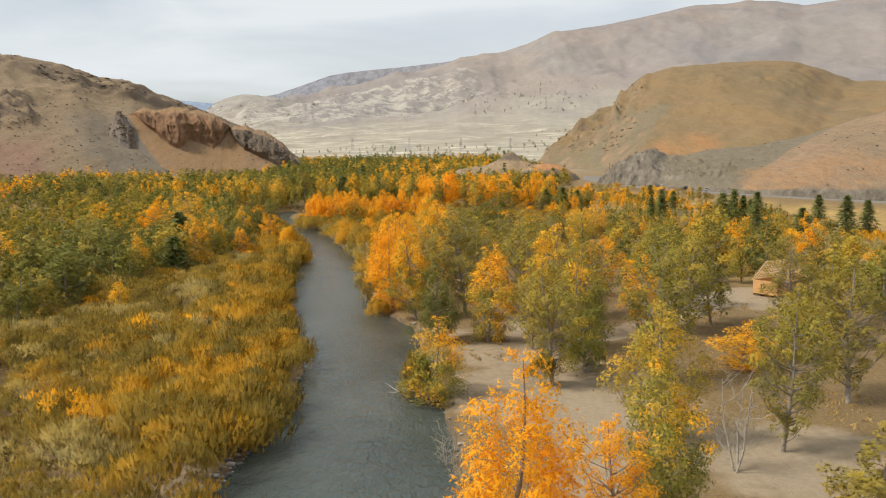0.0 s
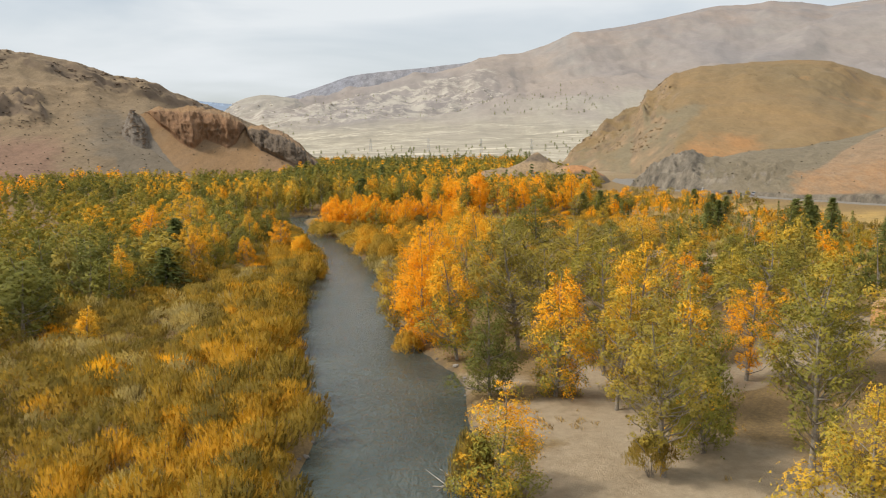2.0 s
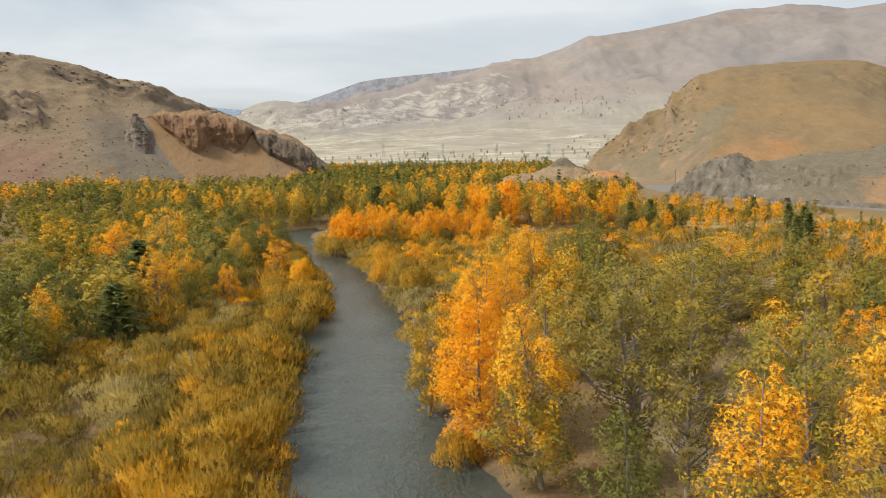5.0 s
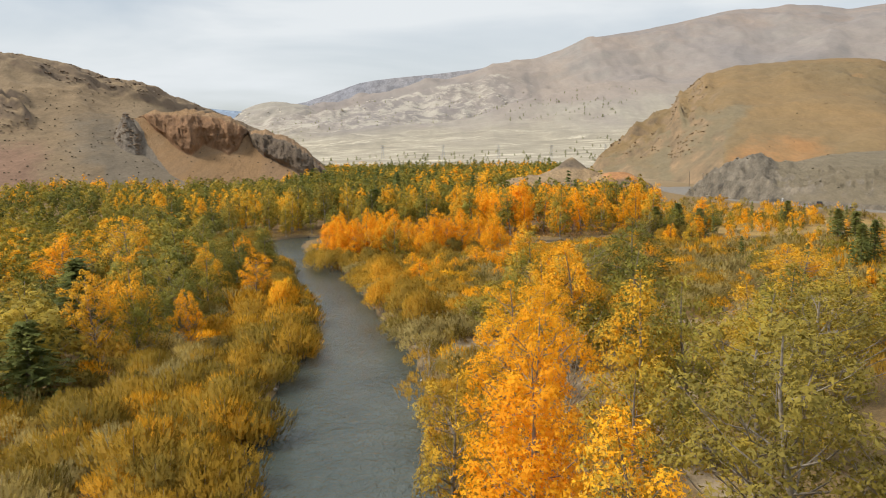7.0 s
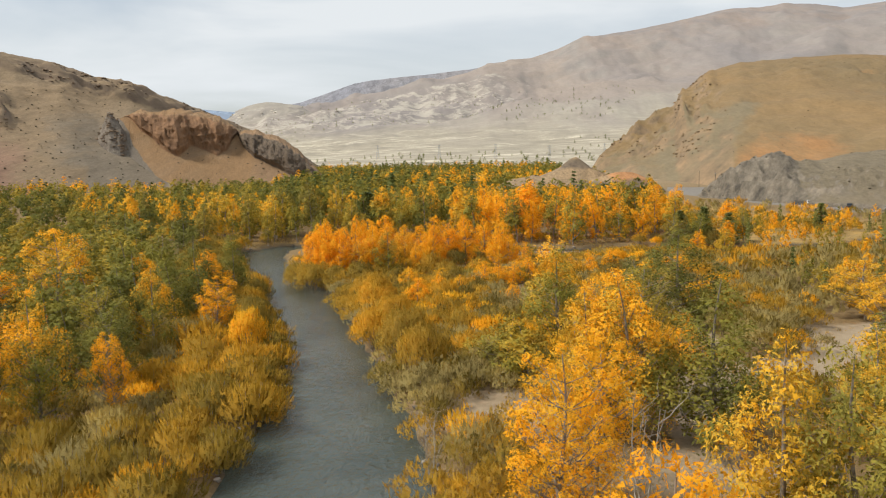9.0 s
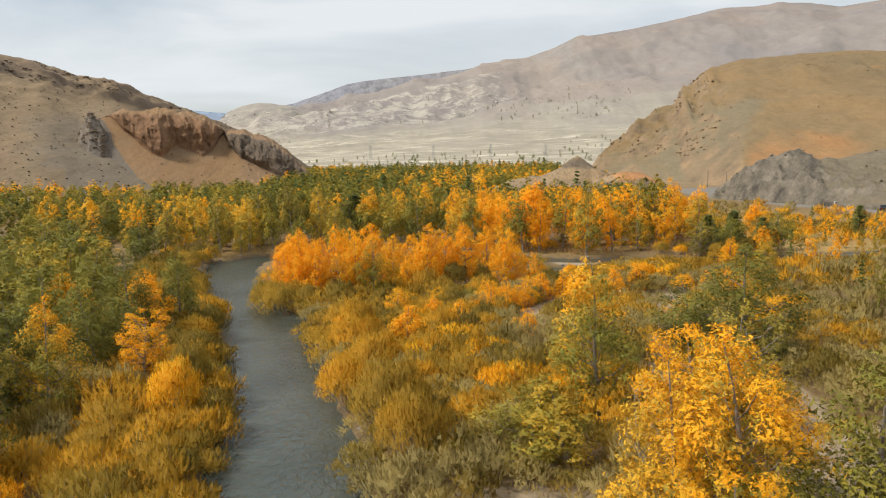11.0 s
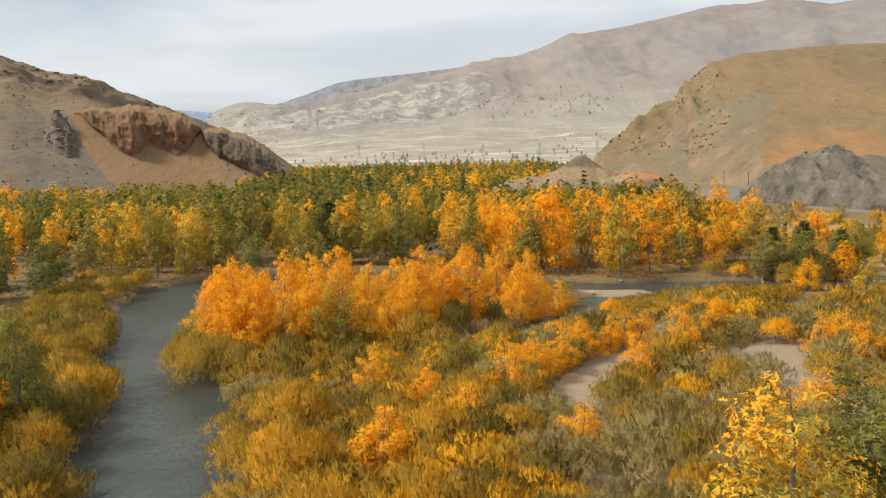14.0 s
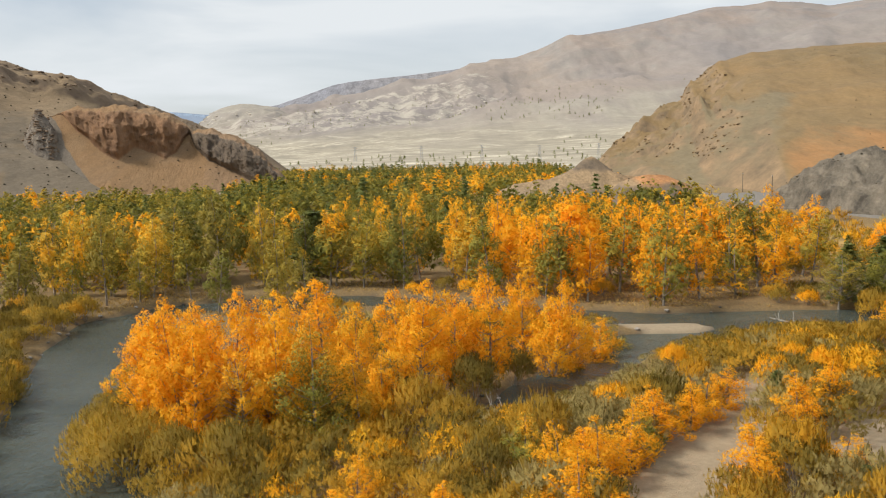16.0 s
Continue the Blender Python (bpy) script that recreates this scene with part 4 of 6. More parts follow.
def withy_parts(seed, blades, height=2.6, radius=1.5, leaf=0.62, slim=0.22, heads=9):
    """A willow clump: sheaves of upright leafy rods, fanned out a little, ragged on top."""
    g = np.random.default_rng(seed)
    i = np.arange(heads)
    hr, ha = radius * 0.80 * np.sqrt((i + 0.3) / heads), i * 2.399 + g.uniform(-0.4, 0.4, heads)
    foot = np.stack([np.cos(ha) * hr * 0.6, np.sin(ha) * hr * 0.6, 0 * ha], -1)
    top = np.stack([np.cos(ha) * hr, np.sin(ha) * hr, height * (1.0 - 0.42 * (hr / radius) ** 2) * g.uniform(0.84, 1.06, heads)], -1)
    pick = g.integers(0, heads, blades)
    u = g.uniform(0.10, 1.0, blades) ** 0.62
    wide = radius * 0.42 * np.sin(np.clip(0.25 + u * 2.3, 0, 2.9)) + 0.03
    b, r = g.uniform(0, 6.283, blades), np.sqrt(g.uniform(size=blades))
    d = np.stack([np.cos(b), np.sin(b), 0 * b], -1)
    c = foot[pick] + (top - foot)[pick] * u[:, None] + d * (wide * r)[:, None]
    rod = unit(top - foot)[pick]
    way = rod + d * 0.18 * r[:, None] + g.normal(size=(blades, 3)) * 0.13
    out = unit(top * np.array([1, 1, 0.25]))[pick]
    face = unit(d * (0.15 + 0.3 * r[:, None]) + out * 0.5 + np.array([0, 0, 1.0]) * (0.05 + 0.9 * u[:, None] ** 2))
    v, f = sprays_at(c, way, leaf * g.uniform(0.7, 1.4, blades), leaf * slim * g.uniform(0.6, 1.4, blades), g, face)
    wood = Shape()
    for q in top[:4]:
        wood.tube([q * np.array([0.3, 0.3, 0]) + np.array([0, 0, -0.1]), q * np.array([0.7, 0.7, 0.5]), q * 0.98], 0.02, 0.006, 3)
    return wood, v, f, soft_normals(v, face, 0.06)


KINDS = {}


def kind_of(key, maker, name, crown_name, own_height, own_radius, wood_mat=None):
    KINDS[key] = dict(maker=maker, name=name, crown=crown_name, h=own_height, r=own_radius, wood=wood_mat or bark, first=None)


for i in range(7):
    kind_of(("poplar", i), (lambda s=i: poplar_parts(100 + s, 8400, 0.245, low=0.03 + 0.03 * (s % 3), form=("full", "cone", "full")[s % 3], tufts=74, limbs=24, tuft=0.33)), "poplar_tree", "crown", 10.0, 2.75)
    kind_of(("airy", i), (lambda s=i: poplar_parts(130 + s, 6600, 0.215, low=0.10, form="open", tufts=84, limbs=52, tuft=0.215, twigs=3)), "poplar_tree", "crown", 10.0, 2.75, bark_grey)
    kind_of(("flame", i), (lambda s=i: poplar_parts(170 + s, 5600, 0.31, low=0.08, form="spire", tufts=64, limbs=26, tuft=0.29, flat=1.35, droop=-0.5)), "poplar_tree", "crown", 10.0, 2.5)
    kind_of(("young", i), (lambda s=i: poplar_parts(150 + s, 3400, 0.36, low=0.05, form="cone", tufts=46, limbs=14, tuft=0.33, flat=1.3, droop=-0.4)), "poplar_tree", "crown", 10.0, 2.75)
    kind_of(("grove", i), (lambda s=i: poplar_parts(200 + s, 1120, 0.56, low=0.08 + 0.03 * (s % 3), form=("full", "spire")[s % 2], tufts=36, limbs=8, tuft=0.34, flat=1.25, sides=3)), "poplar_tree", "crown", 10.0, 2.75)
for i in range(3):
    kind_of(("conifer", i), (lambda s=i: conifer_parts(300 + s)), "spruce_tree", "crown", 12, 2.1)
    kind_of(("bare", i), (lambda s=i: bare_parts(320 + s)), "dead_tree", "leaves", 7, 2.6, bark_dead)
    kind_of(("thicket", i), (lambda s=i: bush_parts(350 + s, 1000, 0.52)), "willow_bush", "foliage", 4, 2.5)
    kind_of(("bush", i), (lambda s=i: bush_parts(340 + s, 3200, 0.34)), "willow_bush", "foliage", 4, 2.5)
for i in range(5):
    kind_of(("withy", i), (lambda s=i: withy_parts(360 + s, 700, leaf=0.46, slim=0.30)), "willow_shrub", "foliage", 2.6, 1.5)


def plant(key, x, y, h, r, leaf, label, category, group, z=None):
    """One plant of a kind at a place, with its height and crown radius."""
    k = KINDS[key]
    z = floor_at(x, y) if z is None else z
    size = Matrix.Diagonal((r / k["r"], r / k["r"], h / k["h"], 1))
    spot = pose(x, y, z - 0.05, 0, 0, float(rng.uniform(0, 360)))
    if k["first"] is None:
        wood, v, f, n = k["maker"]()
        root = new(k["name"])
        part("trunk", wood.mesh("trunk", k["wood"]), root)
        part(k["crown"], mesh_of(k["crown"], v, f, LEAF[leaf], True, None, n), root)
        root.matrix_basis = spot @ size
        k["first"] = root
    else:
        s = k["first"].scale
        root = copy_thing(k["first"], spot @ size @ Matrix.Diagonal((1 / s[0], 1 / s[1], 1 / s[2], 1)))
    for ch in root.children:
        if ch.name.split(".")[0] == k["crown"]:
            ch.material_slots[0].link = "OBJECT"
            ch.material_slots[0].material = LEAF[leaf]
    return tagged(root, label, category, group)


LOOKS = {"O": "bright orange", "OG": "half orange, half green", "Y": "golden yellow", "YG": "yellow-green", "GY": "dull olive", "G": "dark green", "W": "ochre", "WG": "grey-brown", "WO": "olive-brown", "C": "dark green"}
TAKEN = []


def tree(x, y, h, r, leaf, where, near=True):
    r = r * 1.15 if near and leaf in ("O", "OG", "Y", "YG", "G", "GY") else r
    TAKEN.append((x, y, r))
    if leaf == "C":
        return plant(("conifer", int(rng.integers(3))), x, y, h, r * 1.45, "C", "dark green spruce standing " + where, "tree", "spruces")
    if leaf == "B":
        return plant(("bare", int(rng.integers(3))), x, y, h, r, "WG", "pale leafless dying tree standing " + where, "tree", "dead trees")
    if leaf in ("W", "WO", "OB", "GB"):
        c = {"OB": "O", "GB": "OG"}.get(leaf, leaf)
        return plant(("bush" if near else "thicket", int(rng.integers(3))), x, y, h, r, c, LOOKS[c] + " rounded willow bush " + where, "bush", "willow bushes")
    kind = "grove" if not near else "flame" if leaf == "O" and h >= 7 and y > 215 else "young" if h < 7 else "airy" if leaf == "GY" or (leaf in ("YG", "Y", "O") and rng.uniform() < 0.7) else "poplar"
    return plant((kind, int(rng.integers(7))), x, y, h, r, leaf, LOOKS[leaf] + " poplar " + where, "tree", "poplars")


# right bank, by the sandy clearing: x, y, height, crown radius, leaves
for row in [(3.6, 39.8, 13.6, 3.3, "O"), (13.8, 47.5, 11.0, 2.4, "OG"), (9.8, 43.5, 9.0, 2.3, "O"), (21.2, 57.8, 7.4, 2.9, "B"), (26.0, 61.6, 12.2, 2.9, "YG"), (27.8, 50.0, 6.7, 3.0, "GY"), (36.4, 73.2, 13, 3.8, "GY"), (17.5, 64.6, 11.4, 2.9, "YG"),
            (-0.8, 76.5, 9.0, 2.6, "OG"), (-2.2, 77.0, 6.0, 1.7, "WO"), (10.9, 79.6, 11.6, 3.2, "GY"), (21.2, 80.5, 14.8, 3.8, "YG"), (14.9, 84.2, 13.4, 3.0, "OG"), (38.0, 89.1, 8.6, 2.8, "YG"), (31.1, 86.3, 5.2, 2.7, "Y"), (5.5, 98.5, 12.0, 3.0, "OG"), (10.0, 79.5, 3.0, 1.8, "WO")]:
    tree(*row, "beside a sandy track")
for row in [(-0.4, 98.6, 10.4, 2.5, "G"), (10.3, 94.6, 11.2, 2.8, "YG"), (14.7, 92.6, 12.9, 3.8, "GY"), (13.4, 101.5, 14.0, 3.3, "Y"), (24.4, 104.0, 9.9, 3.0, "O"), (29.9, 101.7, 13.0, 4.6, "YG"), (43.5, 104.0, 12.1, 3.4, "GY"), (-3.5, 112.0, 12.4, 2.9, "OG"), (20.1, 112.9, 10.6, 4.0, "GY"), (5.5, 110.9, 12.9, 3.0, "GY"),
            (3.2, 115.5, 15.2, 4.0, "GY"), (30.6, 117.9, 12.4, 4.4, "YG"), (-7.3, 119.9, 12.6, 3.2, "O"), (-9.2, 117.9, 3.6, 1.9, "W"), (-3.0, 123.3, 11.4, 2.6, "GY"), (11.0, 106.0, 14.0, 3.2, "YG"), (16.7, 122.4, 10.8, 3.6, "OG"), (24.0, 128.5, 9.5, 2.8, "O")]:
    tree(*row, "in the riverside grove")
for row in [(-7.5, 126.6, 13.9, 3.0, "O"), (-12.0, 129.0, 11.0, 2.5, "Y"), (5.6, 128.0, 12.6, 4.0, "GY"), (4.6, 139.4, 13.4, 3.2, "YG"), (0.8, 140.2, 14.1, 3.0, "Y"), (12.8, 138.5, 12.8, 4.4, "GY"), (13.5, 151.5, 11.0, 3.6, "YG"), (20.4, 154.0, 10.5, 3.8, "GY"), (-8.0, 145.4, 12.1, 3.1, "O"), (-4.6, 155.2, 10.2, 2.7, "O"),
            (-14.7, 157.0, 5.3, 1.4, "B"), (-2.9, 150.0, 8.0, 2.6, "B"), (15.4, 161.6, 9.8, 2.8, "Y"), (0.0, 165.2, 12.9, 3.3, "OG"), (-3.8, 166.4, 11.6, 2.8, "Y"), (5.2, 164.9, 12.7, 3.9, "G"), (20.3, 169.0, 10.0, 4.1, "G"), (27.8, 168.9, 10.0, 4.1, "YG"), (-1.2, 173.2, 11.6, 2.9, "O"), (-2.4, 177.2, 7.6, 2.6, "B")]:
    tree(*row, "in the riverside grove")
for row in [(-9.4, 182.5, 6.6, 2.9, "YG"), (2.4, 175.8, 12.2, 3.0, "GY"), (-18.8, 188.6, 6.0, 3.2, "W"), (-16.8, 181.6, 5.6, 2.8, "W"), (-22.9, 195.5, 4.8, 2.8, "W"), (-6.6, 180.6, 6.4, 2.6, "YG"), (-2.9, 193.2, 12.9, 3.4, "OG"), (8.8, 189.3, 5.2, 2.6, "O"), (12.6, 207.4, 12.4, 4.5, "G"), (10.4, 213.1, 8.0, 3.6, "G"),
            (5.9, 207.6, 3.0, 1.4, "G"), (-26.4, 222.6, 4.9, 3.1, "W"), (-24.5, 212.0, 5.0, 3.0, "W"), (-19.2, 213.2, 5.4, 2.3, "O"), (29.9, 188.5, 9.4, 3.6, "Y"), (36.8, 210.4, 7.6, 4.2, "Y"), (-21.5, 203.5, 4.8, 2.8, "W")]:
    tree(*row, "among low willow scrub")
for row in [(-10.5, 230.2, 5.6, 1.9, "O"), (1.0, 235.4, 5.2, 1.5, "O"), (7.2, 247.0, 5.1, 1.6, "O"), (11.3, 225.7, 4.4, 2.1, "O"), (21.1, 237.5, 5.0, 1.7, "O"), (6.8, 238.6, 3.4, 1.7, "O"), (-8.4, 240.1, 3.2, 1.7, "O"), (4.2, 242.7, 3.1, 1.2, "O"), (-2.7, 246.1, 4.4, 1.9, "O"), (11.6, 251.2, 4.8, 1.6, "O"), (18.3, 251.6, 2.8, 2.0, "OB"),
            (14.4, 258.7, 3.8, 1.7, "OB"), (13.9, 264.0, 3.0, 1.8, "OB"), (10.4, 259.6, 2.9, 1.9, "OB"), (6.2, 240.5, 2.6, 0.9, "C"), (9.2, 255.5, 2.8, 0.9, "C"), (7.0, 236.0, 2.2, 0.7, "C"), (3.6, 265.8, 2.7, 1.5, "OB"), (-14.5, 222.5, 4.6, 1.9, "O"), (-7.0, 218.5, 4.4, 1.8, "O"), (-10.4, 236.6, 5.2, 1.7, "O"), (-7.7, 238.4, 4.8, 1.5, "O"), (-5.6, 241.0, 4.5, 1.5, "O"), (-4.2, 243.6, 4.0, 1.4, "OG"), (0.4, 248.6, 4.2, 1.4, "O"), (2.2, 251.4, 3.8, 1.4, "O"), (4.6, 254.6, 3.4, 1.4, "O"), (-12.6, 239.8, 4.4, 1.5, "OG"), (19.6, 244.5, 4.4, 1.5, "O"), (22.8, 247.2, 4.6, 1.6, "O"), (-22.0, 234.0, 4.2, 1.5, "O"), (-17.5, 230.5, 3.8, 1.5, "O"), (-13.0, 246.0, 3.0, 1.2, "OG")]:
    tree(*row, "among low willow scrub")
# the wooded point where the river bends
for row in [(-29.2, 246.2, 9.3, 2.5, "O"), (-36.1, 247.7, 10.7, 2.7, "O"), (-33.1, 248.8, 11.2, 2.5, "O"), (-40.4, 252.2, 8.2, 2.4, "O"), (-26.2, 245.4, 9.8, 2.6, "OG"), (-22.0, 250.8, 6.1, 1.8, "O"), (-19.5, 256.5, 10.1, 2.8, "O"), (-27.2, 256.9, 10.4, 2.7, "O"), (-30.8, 253.5, 9.8, 2.5, "O"),
            (-13.5, 261.2, 10.0, 2.5, "O"), (-7.2, 266.6, 10.2, 2.6, "O"), (-5.1, 269.7, 7.4, 2.2, "O"), (-1.8, 273.5, 5.8, 2.2, "O"), (-22.5, 269.9, 7.6, 2.0, "O"), (-37.5, 258.5, 8.6, 2.4, "O"), (-9.8, 272.0, 8.6, 2.3, "O"), (-0.2, 277.5, 5.0, 2.0, "YG"), (-34.6, 245.2, 9.0, 2.3, "O"), (-38.6, 249.4, 9.4, 2.3, "O"), (-24.4, 253.4, 9.0, 2.2, "O"), (-16.8, 259.6, 8.6, 2.2, "O"), (-31.0, 245.0, 7.4, 2.2, "Y"), (-23.2, 246.6, 6.2, 2.0, "Y")]:
    tree(row[0], row[1], row[2] * 1.0, row[3] * 0.84, row[4], "on the wooded river point")
for row in [(-38.2, 242.4, 5.6, 4.0, "WO"), (-41.6, 246.5, 5.0, 3.0, "WO"), (-15.1, 255.7, 4.4, 2.2, "WO"), (-11.2, 263.8, 3.6, 2.0, "WO"), (-34.5, 241.0, 3.6, 2.2, "WO"), (-18.5, 262.0, 3.5, 2.0, "W"), (-44.5, 256.0, 3.6, 2.2, "WO")]:
    tree(*row, "on the shore of the river bend")
# left bank
for row in [(-42.3, 202.0, 7.6, 2.5, "O"), (-35.6, 191.0, 5.6, 2.3, "OB"), (-36.8, 197.8, 5.2, 2.2, "WO"), (-46.2, 192.4, 10.2, 2.3, "OG"), (-41.0, 170.5, 7.6, 1.5, "O"), (-45.9, 168.0, 11.6, 2.3, "OG"), (-49.0, 165.5, 10.4, 2.4, "Y"), (-51.2, 141.0, 9.2, 2.1, "OG"), (-45.3, 115.7, 5.4, 1.9, "Y"), (-68.0, 196.0, 11.2, 3.8, "O"), (-61.6, 204.8, 13.0, 4.2, "Y"), (-49.4, 220.9, 8.4, 2.4, "O"), (-59.1, 221.4, 8.3, 2.3, "O"),
            (-48.8, 216.9, 11.6, 2.9, "G"), (-46.0, 223.5, 10.5, 2.4, "G"), (-53.5, 180.5, 7.0, 2.2, "O"), (-62.0, 160.0, 9.5, 3.0, "G"), (-75.0, 178.0, 10.0, 3.2, "YG"), (-47.8, 205.5, 9.4, 2.8, "G"), (-45.5, 178.0, 8.6, 2.6, "G"), (-48.0, 185.5, 9.2, 2.8, "YG")]:
    tree(*row, "at the edge of the riverside wood")
for x, y, r in [(-40.6, 211.5, 2.6), (-42.8, 218, 2.7), (-39.5, 205.5, 2.4), (-44.8, 214.0, 2.6), (-47.5, 221.0, 2.8)]:
    tree(x, y, r * 1.35, r, "WO" if int(x) % 3 else "W", "along the river bank")
bank = [(-82 + 3.1 * i + 1.3 * (k % 2) + float(rng.uniform(-0.7, 0.7)), 222 + 3.3 * k + float(rng.uniform(-0.7, 0.7))) for i in range(14) for k in range(24)]
for x, y in bank:
    e = float(near_line(np.array([x]), np.array([y]), RIVER)[0][0] - 5.4)
    if 0.3 < e < 10.5 and x < np.interp(y, [q[1] for q in RIVER[11:16]], [q[0] for q in RIVER[11:16]]):
        r = float(rng.uniform(1.7, 2.6)) 
        tree(x, y, r * float(rng.uniform(1.15, 1.6)), r, "WO" if rng.uniform() < 0.85 else "W", "along the river bank", near=False)
# spruces and shrubs of the flat below the road
for row in [(66.7, 203.0, 11.8, 2.6, "C"), (70.5, 206.5, 12.6, 2.3, "C"), (62.5, 199.0, 10.4, 3.2, "G"), (78.5, 213.0, 11.4, 2.4, "C"), (84.2, 199.0, 8.2, 2.6, "C"), (56.0, 230.0, 9.2, 2.1, "C"), (59.5, 233.0, 9.6, 2.0, "C"), (95.0, 200.0, 11.0, 2.6, "C"), (101.0, 202.0, 9.8, 2.4, "C"), (72.7, 270.9, 8.4, 2.3, "C"), (69.1, 271.3, 9.1, 2.3, "C"),
            (46.8, 370.0, 8.6, 2.3, "C"), (79.3, 330.0, 7.6, 2.3, "C"), (83.0, 236.0, 9.0, 2.2, "C"), (90.0, 250.0, 7.0, 2.0, "C"), (104.0, 236.0, 9.0, 2.4, "C"), (53.0, 190.0, 6.0, 2.6, "B"), (60.0, 214.0, 6.5, 2.4, "B"), (36.5, 289.4, 6.3, 2.4, "O"), (37.3, 273.5, 6.2, 2.2, "YG"), (35.5, 300.5, 8.0, 2.6, "C"), (38.5, 298.5, 7.2, 2.6, "G"), (41.5, 303.0, 8.6, 2.6, "C"), (46.5, 300.5, 7.4, 2.5, "C"), (33.0, 297.5, 7.6, 2.6, "GY"), (36.0, 293.8, 4.6, 2.6, "WO"), (41.5, 296.5, 5.2, 2.8, "WO"), (51.0, 304.0, 8.4, 2.6, "G")]:
    tree(*row, "on the flat below the road")
# far bank of the bend
for row in [(-69.2, 303.1, 12.3, 2.4, "OG"), (-66.2, 307.1, 14.3, 2.8, "GY"), (-62.5, 309.9, 7.7, 2.0, "YG"), (-62.4, 319.4, 12.9, 2.7, "Y"), (-53.1, 320.3, 16.0, 3.6, "GY"), (-47.2, 323.3, 15.0, 2.8, "Y"), (-30.9, 320.0, 11.4, 3.0, "YG"), (-17.1, 325.6, 13.2, 2.8, "O"), (-23.5, 333.0, 14.6, 2.9, "O"),
            (1.5, 303.5, 10.4, 2.9, "O"), (10.6, 303.3, 10.8, 2.8, "O"), (16.9, 303.7, 11.3, 3.3, "O"), (22.7, 306.5, 10.5, 3.1, "OG"), (28.2, 306.9, 10.4, 3.1, "O"), (44.3, 296.0, 8.0, 2.6, "O"), (55.5, 330.3, 9.0, 3.2, "O"), (-40.5, 322.0, 12.0, 2.8, "G")]:
    tree(*row, "on the far bank of the bend", near=False)

# ---- woods ----
EDGE_X = [(60, -66), (95, -58), (104, -52), (141, -51), (160, -48), (173, -46.5), (190, -46), (209, -44), (220, -44), (236, -50), (262, -60), (285, -69), (300, -74)]


def wood_edge(y):
    return np.interp(y, [e[0] for e in EDGE_X], [e[1] for e in EDGE_X])


def scatter(x0, x1, y0, y1, gap, jitter=0.42):
    xs, ys = np.meshgrid(np.arange(x0, x1, gap), np.arange(y0, y1, gap))
    p = np.stack([xs.ravel(), ys.ravel()], -1).astype(float)
    return p + rng.uniform(-jitter, jitter, p.shape) * gap


def free(p, room):
    """Whether each place is clear of the trees that stand already."""
    t = np.array([(x, y) for x, y, _ in TAKEN])
    rr = np.array([r for _, _, r in TAKEN])
    d = np.hypot(p[:, None, 0] - t[None, :, 0], p[:, None, 1] - t[None, :, 1])
    return (d > (rr[None, :] * 0.55 + room)).all(1)


def off_tracks(p, room):
    ok = edge_at(p[:, 0], p[:, 1]) > room
    for line in TRACKS:
        d, half, _ = near_line(p[:, 0], p[:, 1], line)
        ok &= d > half * 0.8 + room
    for cx, cy, cr in CLEARINGS:
        ok &= np.hypot(p[:, 0] - cx, p[:, 1] - cy) > cr * 0.85 + room
    return ok


p = scatter(-128, -44, 98, 300, 6.6)
p = p[(p[:, 0] < wood_edge(p[:, 1])) & (p[:, 0] > -60 - (p[:, 1] - 60) * 0.40)]
p = p[off_tracks(p, 2.0)]
p = p[free(p, 1.6)]
mixn = fbm(p[:, 0], p[:, 1], 22, 3, 91)
BACK = []
for (x, y), m in zip(p, mixn):
    u = rng.uniform()
    leaf = ("YG" if u < 0.14 else "G" if u < 0.70 else "GY" if u < 0.93 else "C" if u < 0.95 else "Y") if m < 0.40 else ("O" if u < 0.10 else "Y" if u < 0.24 else "YG" if u < 0.6 else "G")
    if x > wood_edge(y) - 18 and leaf in ("Y", "O", "YG", "GY") and rng.uniform() < 0.7:
        leaf = "G"
    h = rng.uniform(7.0, 10.8)
    if x < wood_edge(y) - 26:
        BACK.append((x, y, h, leaf))
        TAKEN.append((x, y, h * 0.37))
        continue
    tree(x, y, h, h * 0.37 * rng.uniform(0.85, 1.2), leaf, "in the riverside wood", near=False)

p = scatter(34, 66, 92, 330, 7.5)
p = p[off_tracks(p, 2.0)]
p = p[free(p, 2.4)]
p = p[(fbm(p[:, 0], p[:, 1], 30, 3, 17) > -0.15) & (p[:, 1] < 190) & (near_line(p[:, 0], p[:, 1], [(30, 77, 1), (52, 133, 1)])[0] > 6)]
for x, y in p:
    u = rng.uniform()
    h = rng.uniform(7.5, 11)
    tree(x, y, h, h * 0.32, "YG" if u < 0.4 else "GY" if u < 0.7 else "G" if u < 0.85 else "O", "on the flat behind the grove", near=False)


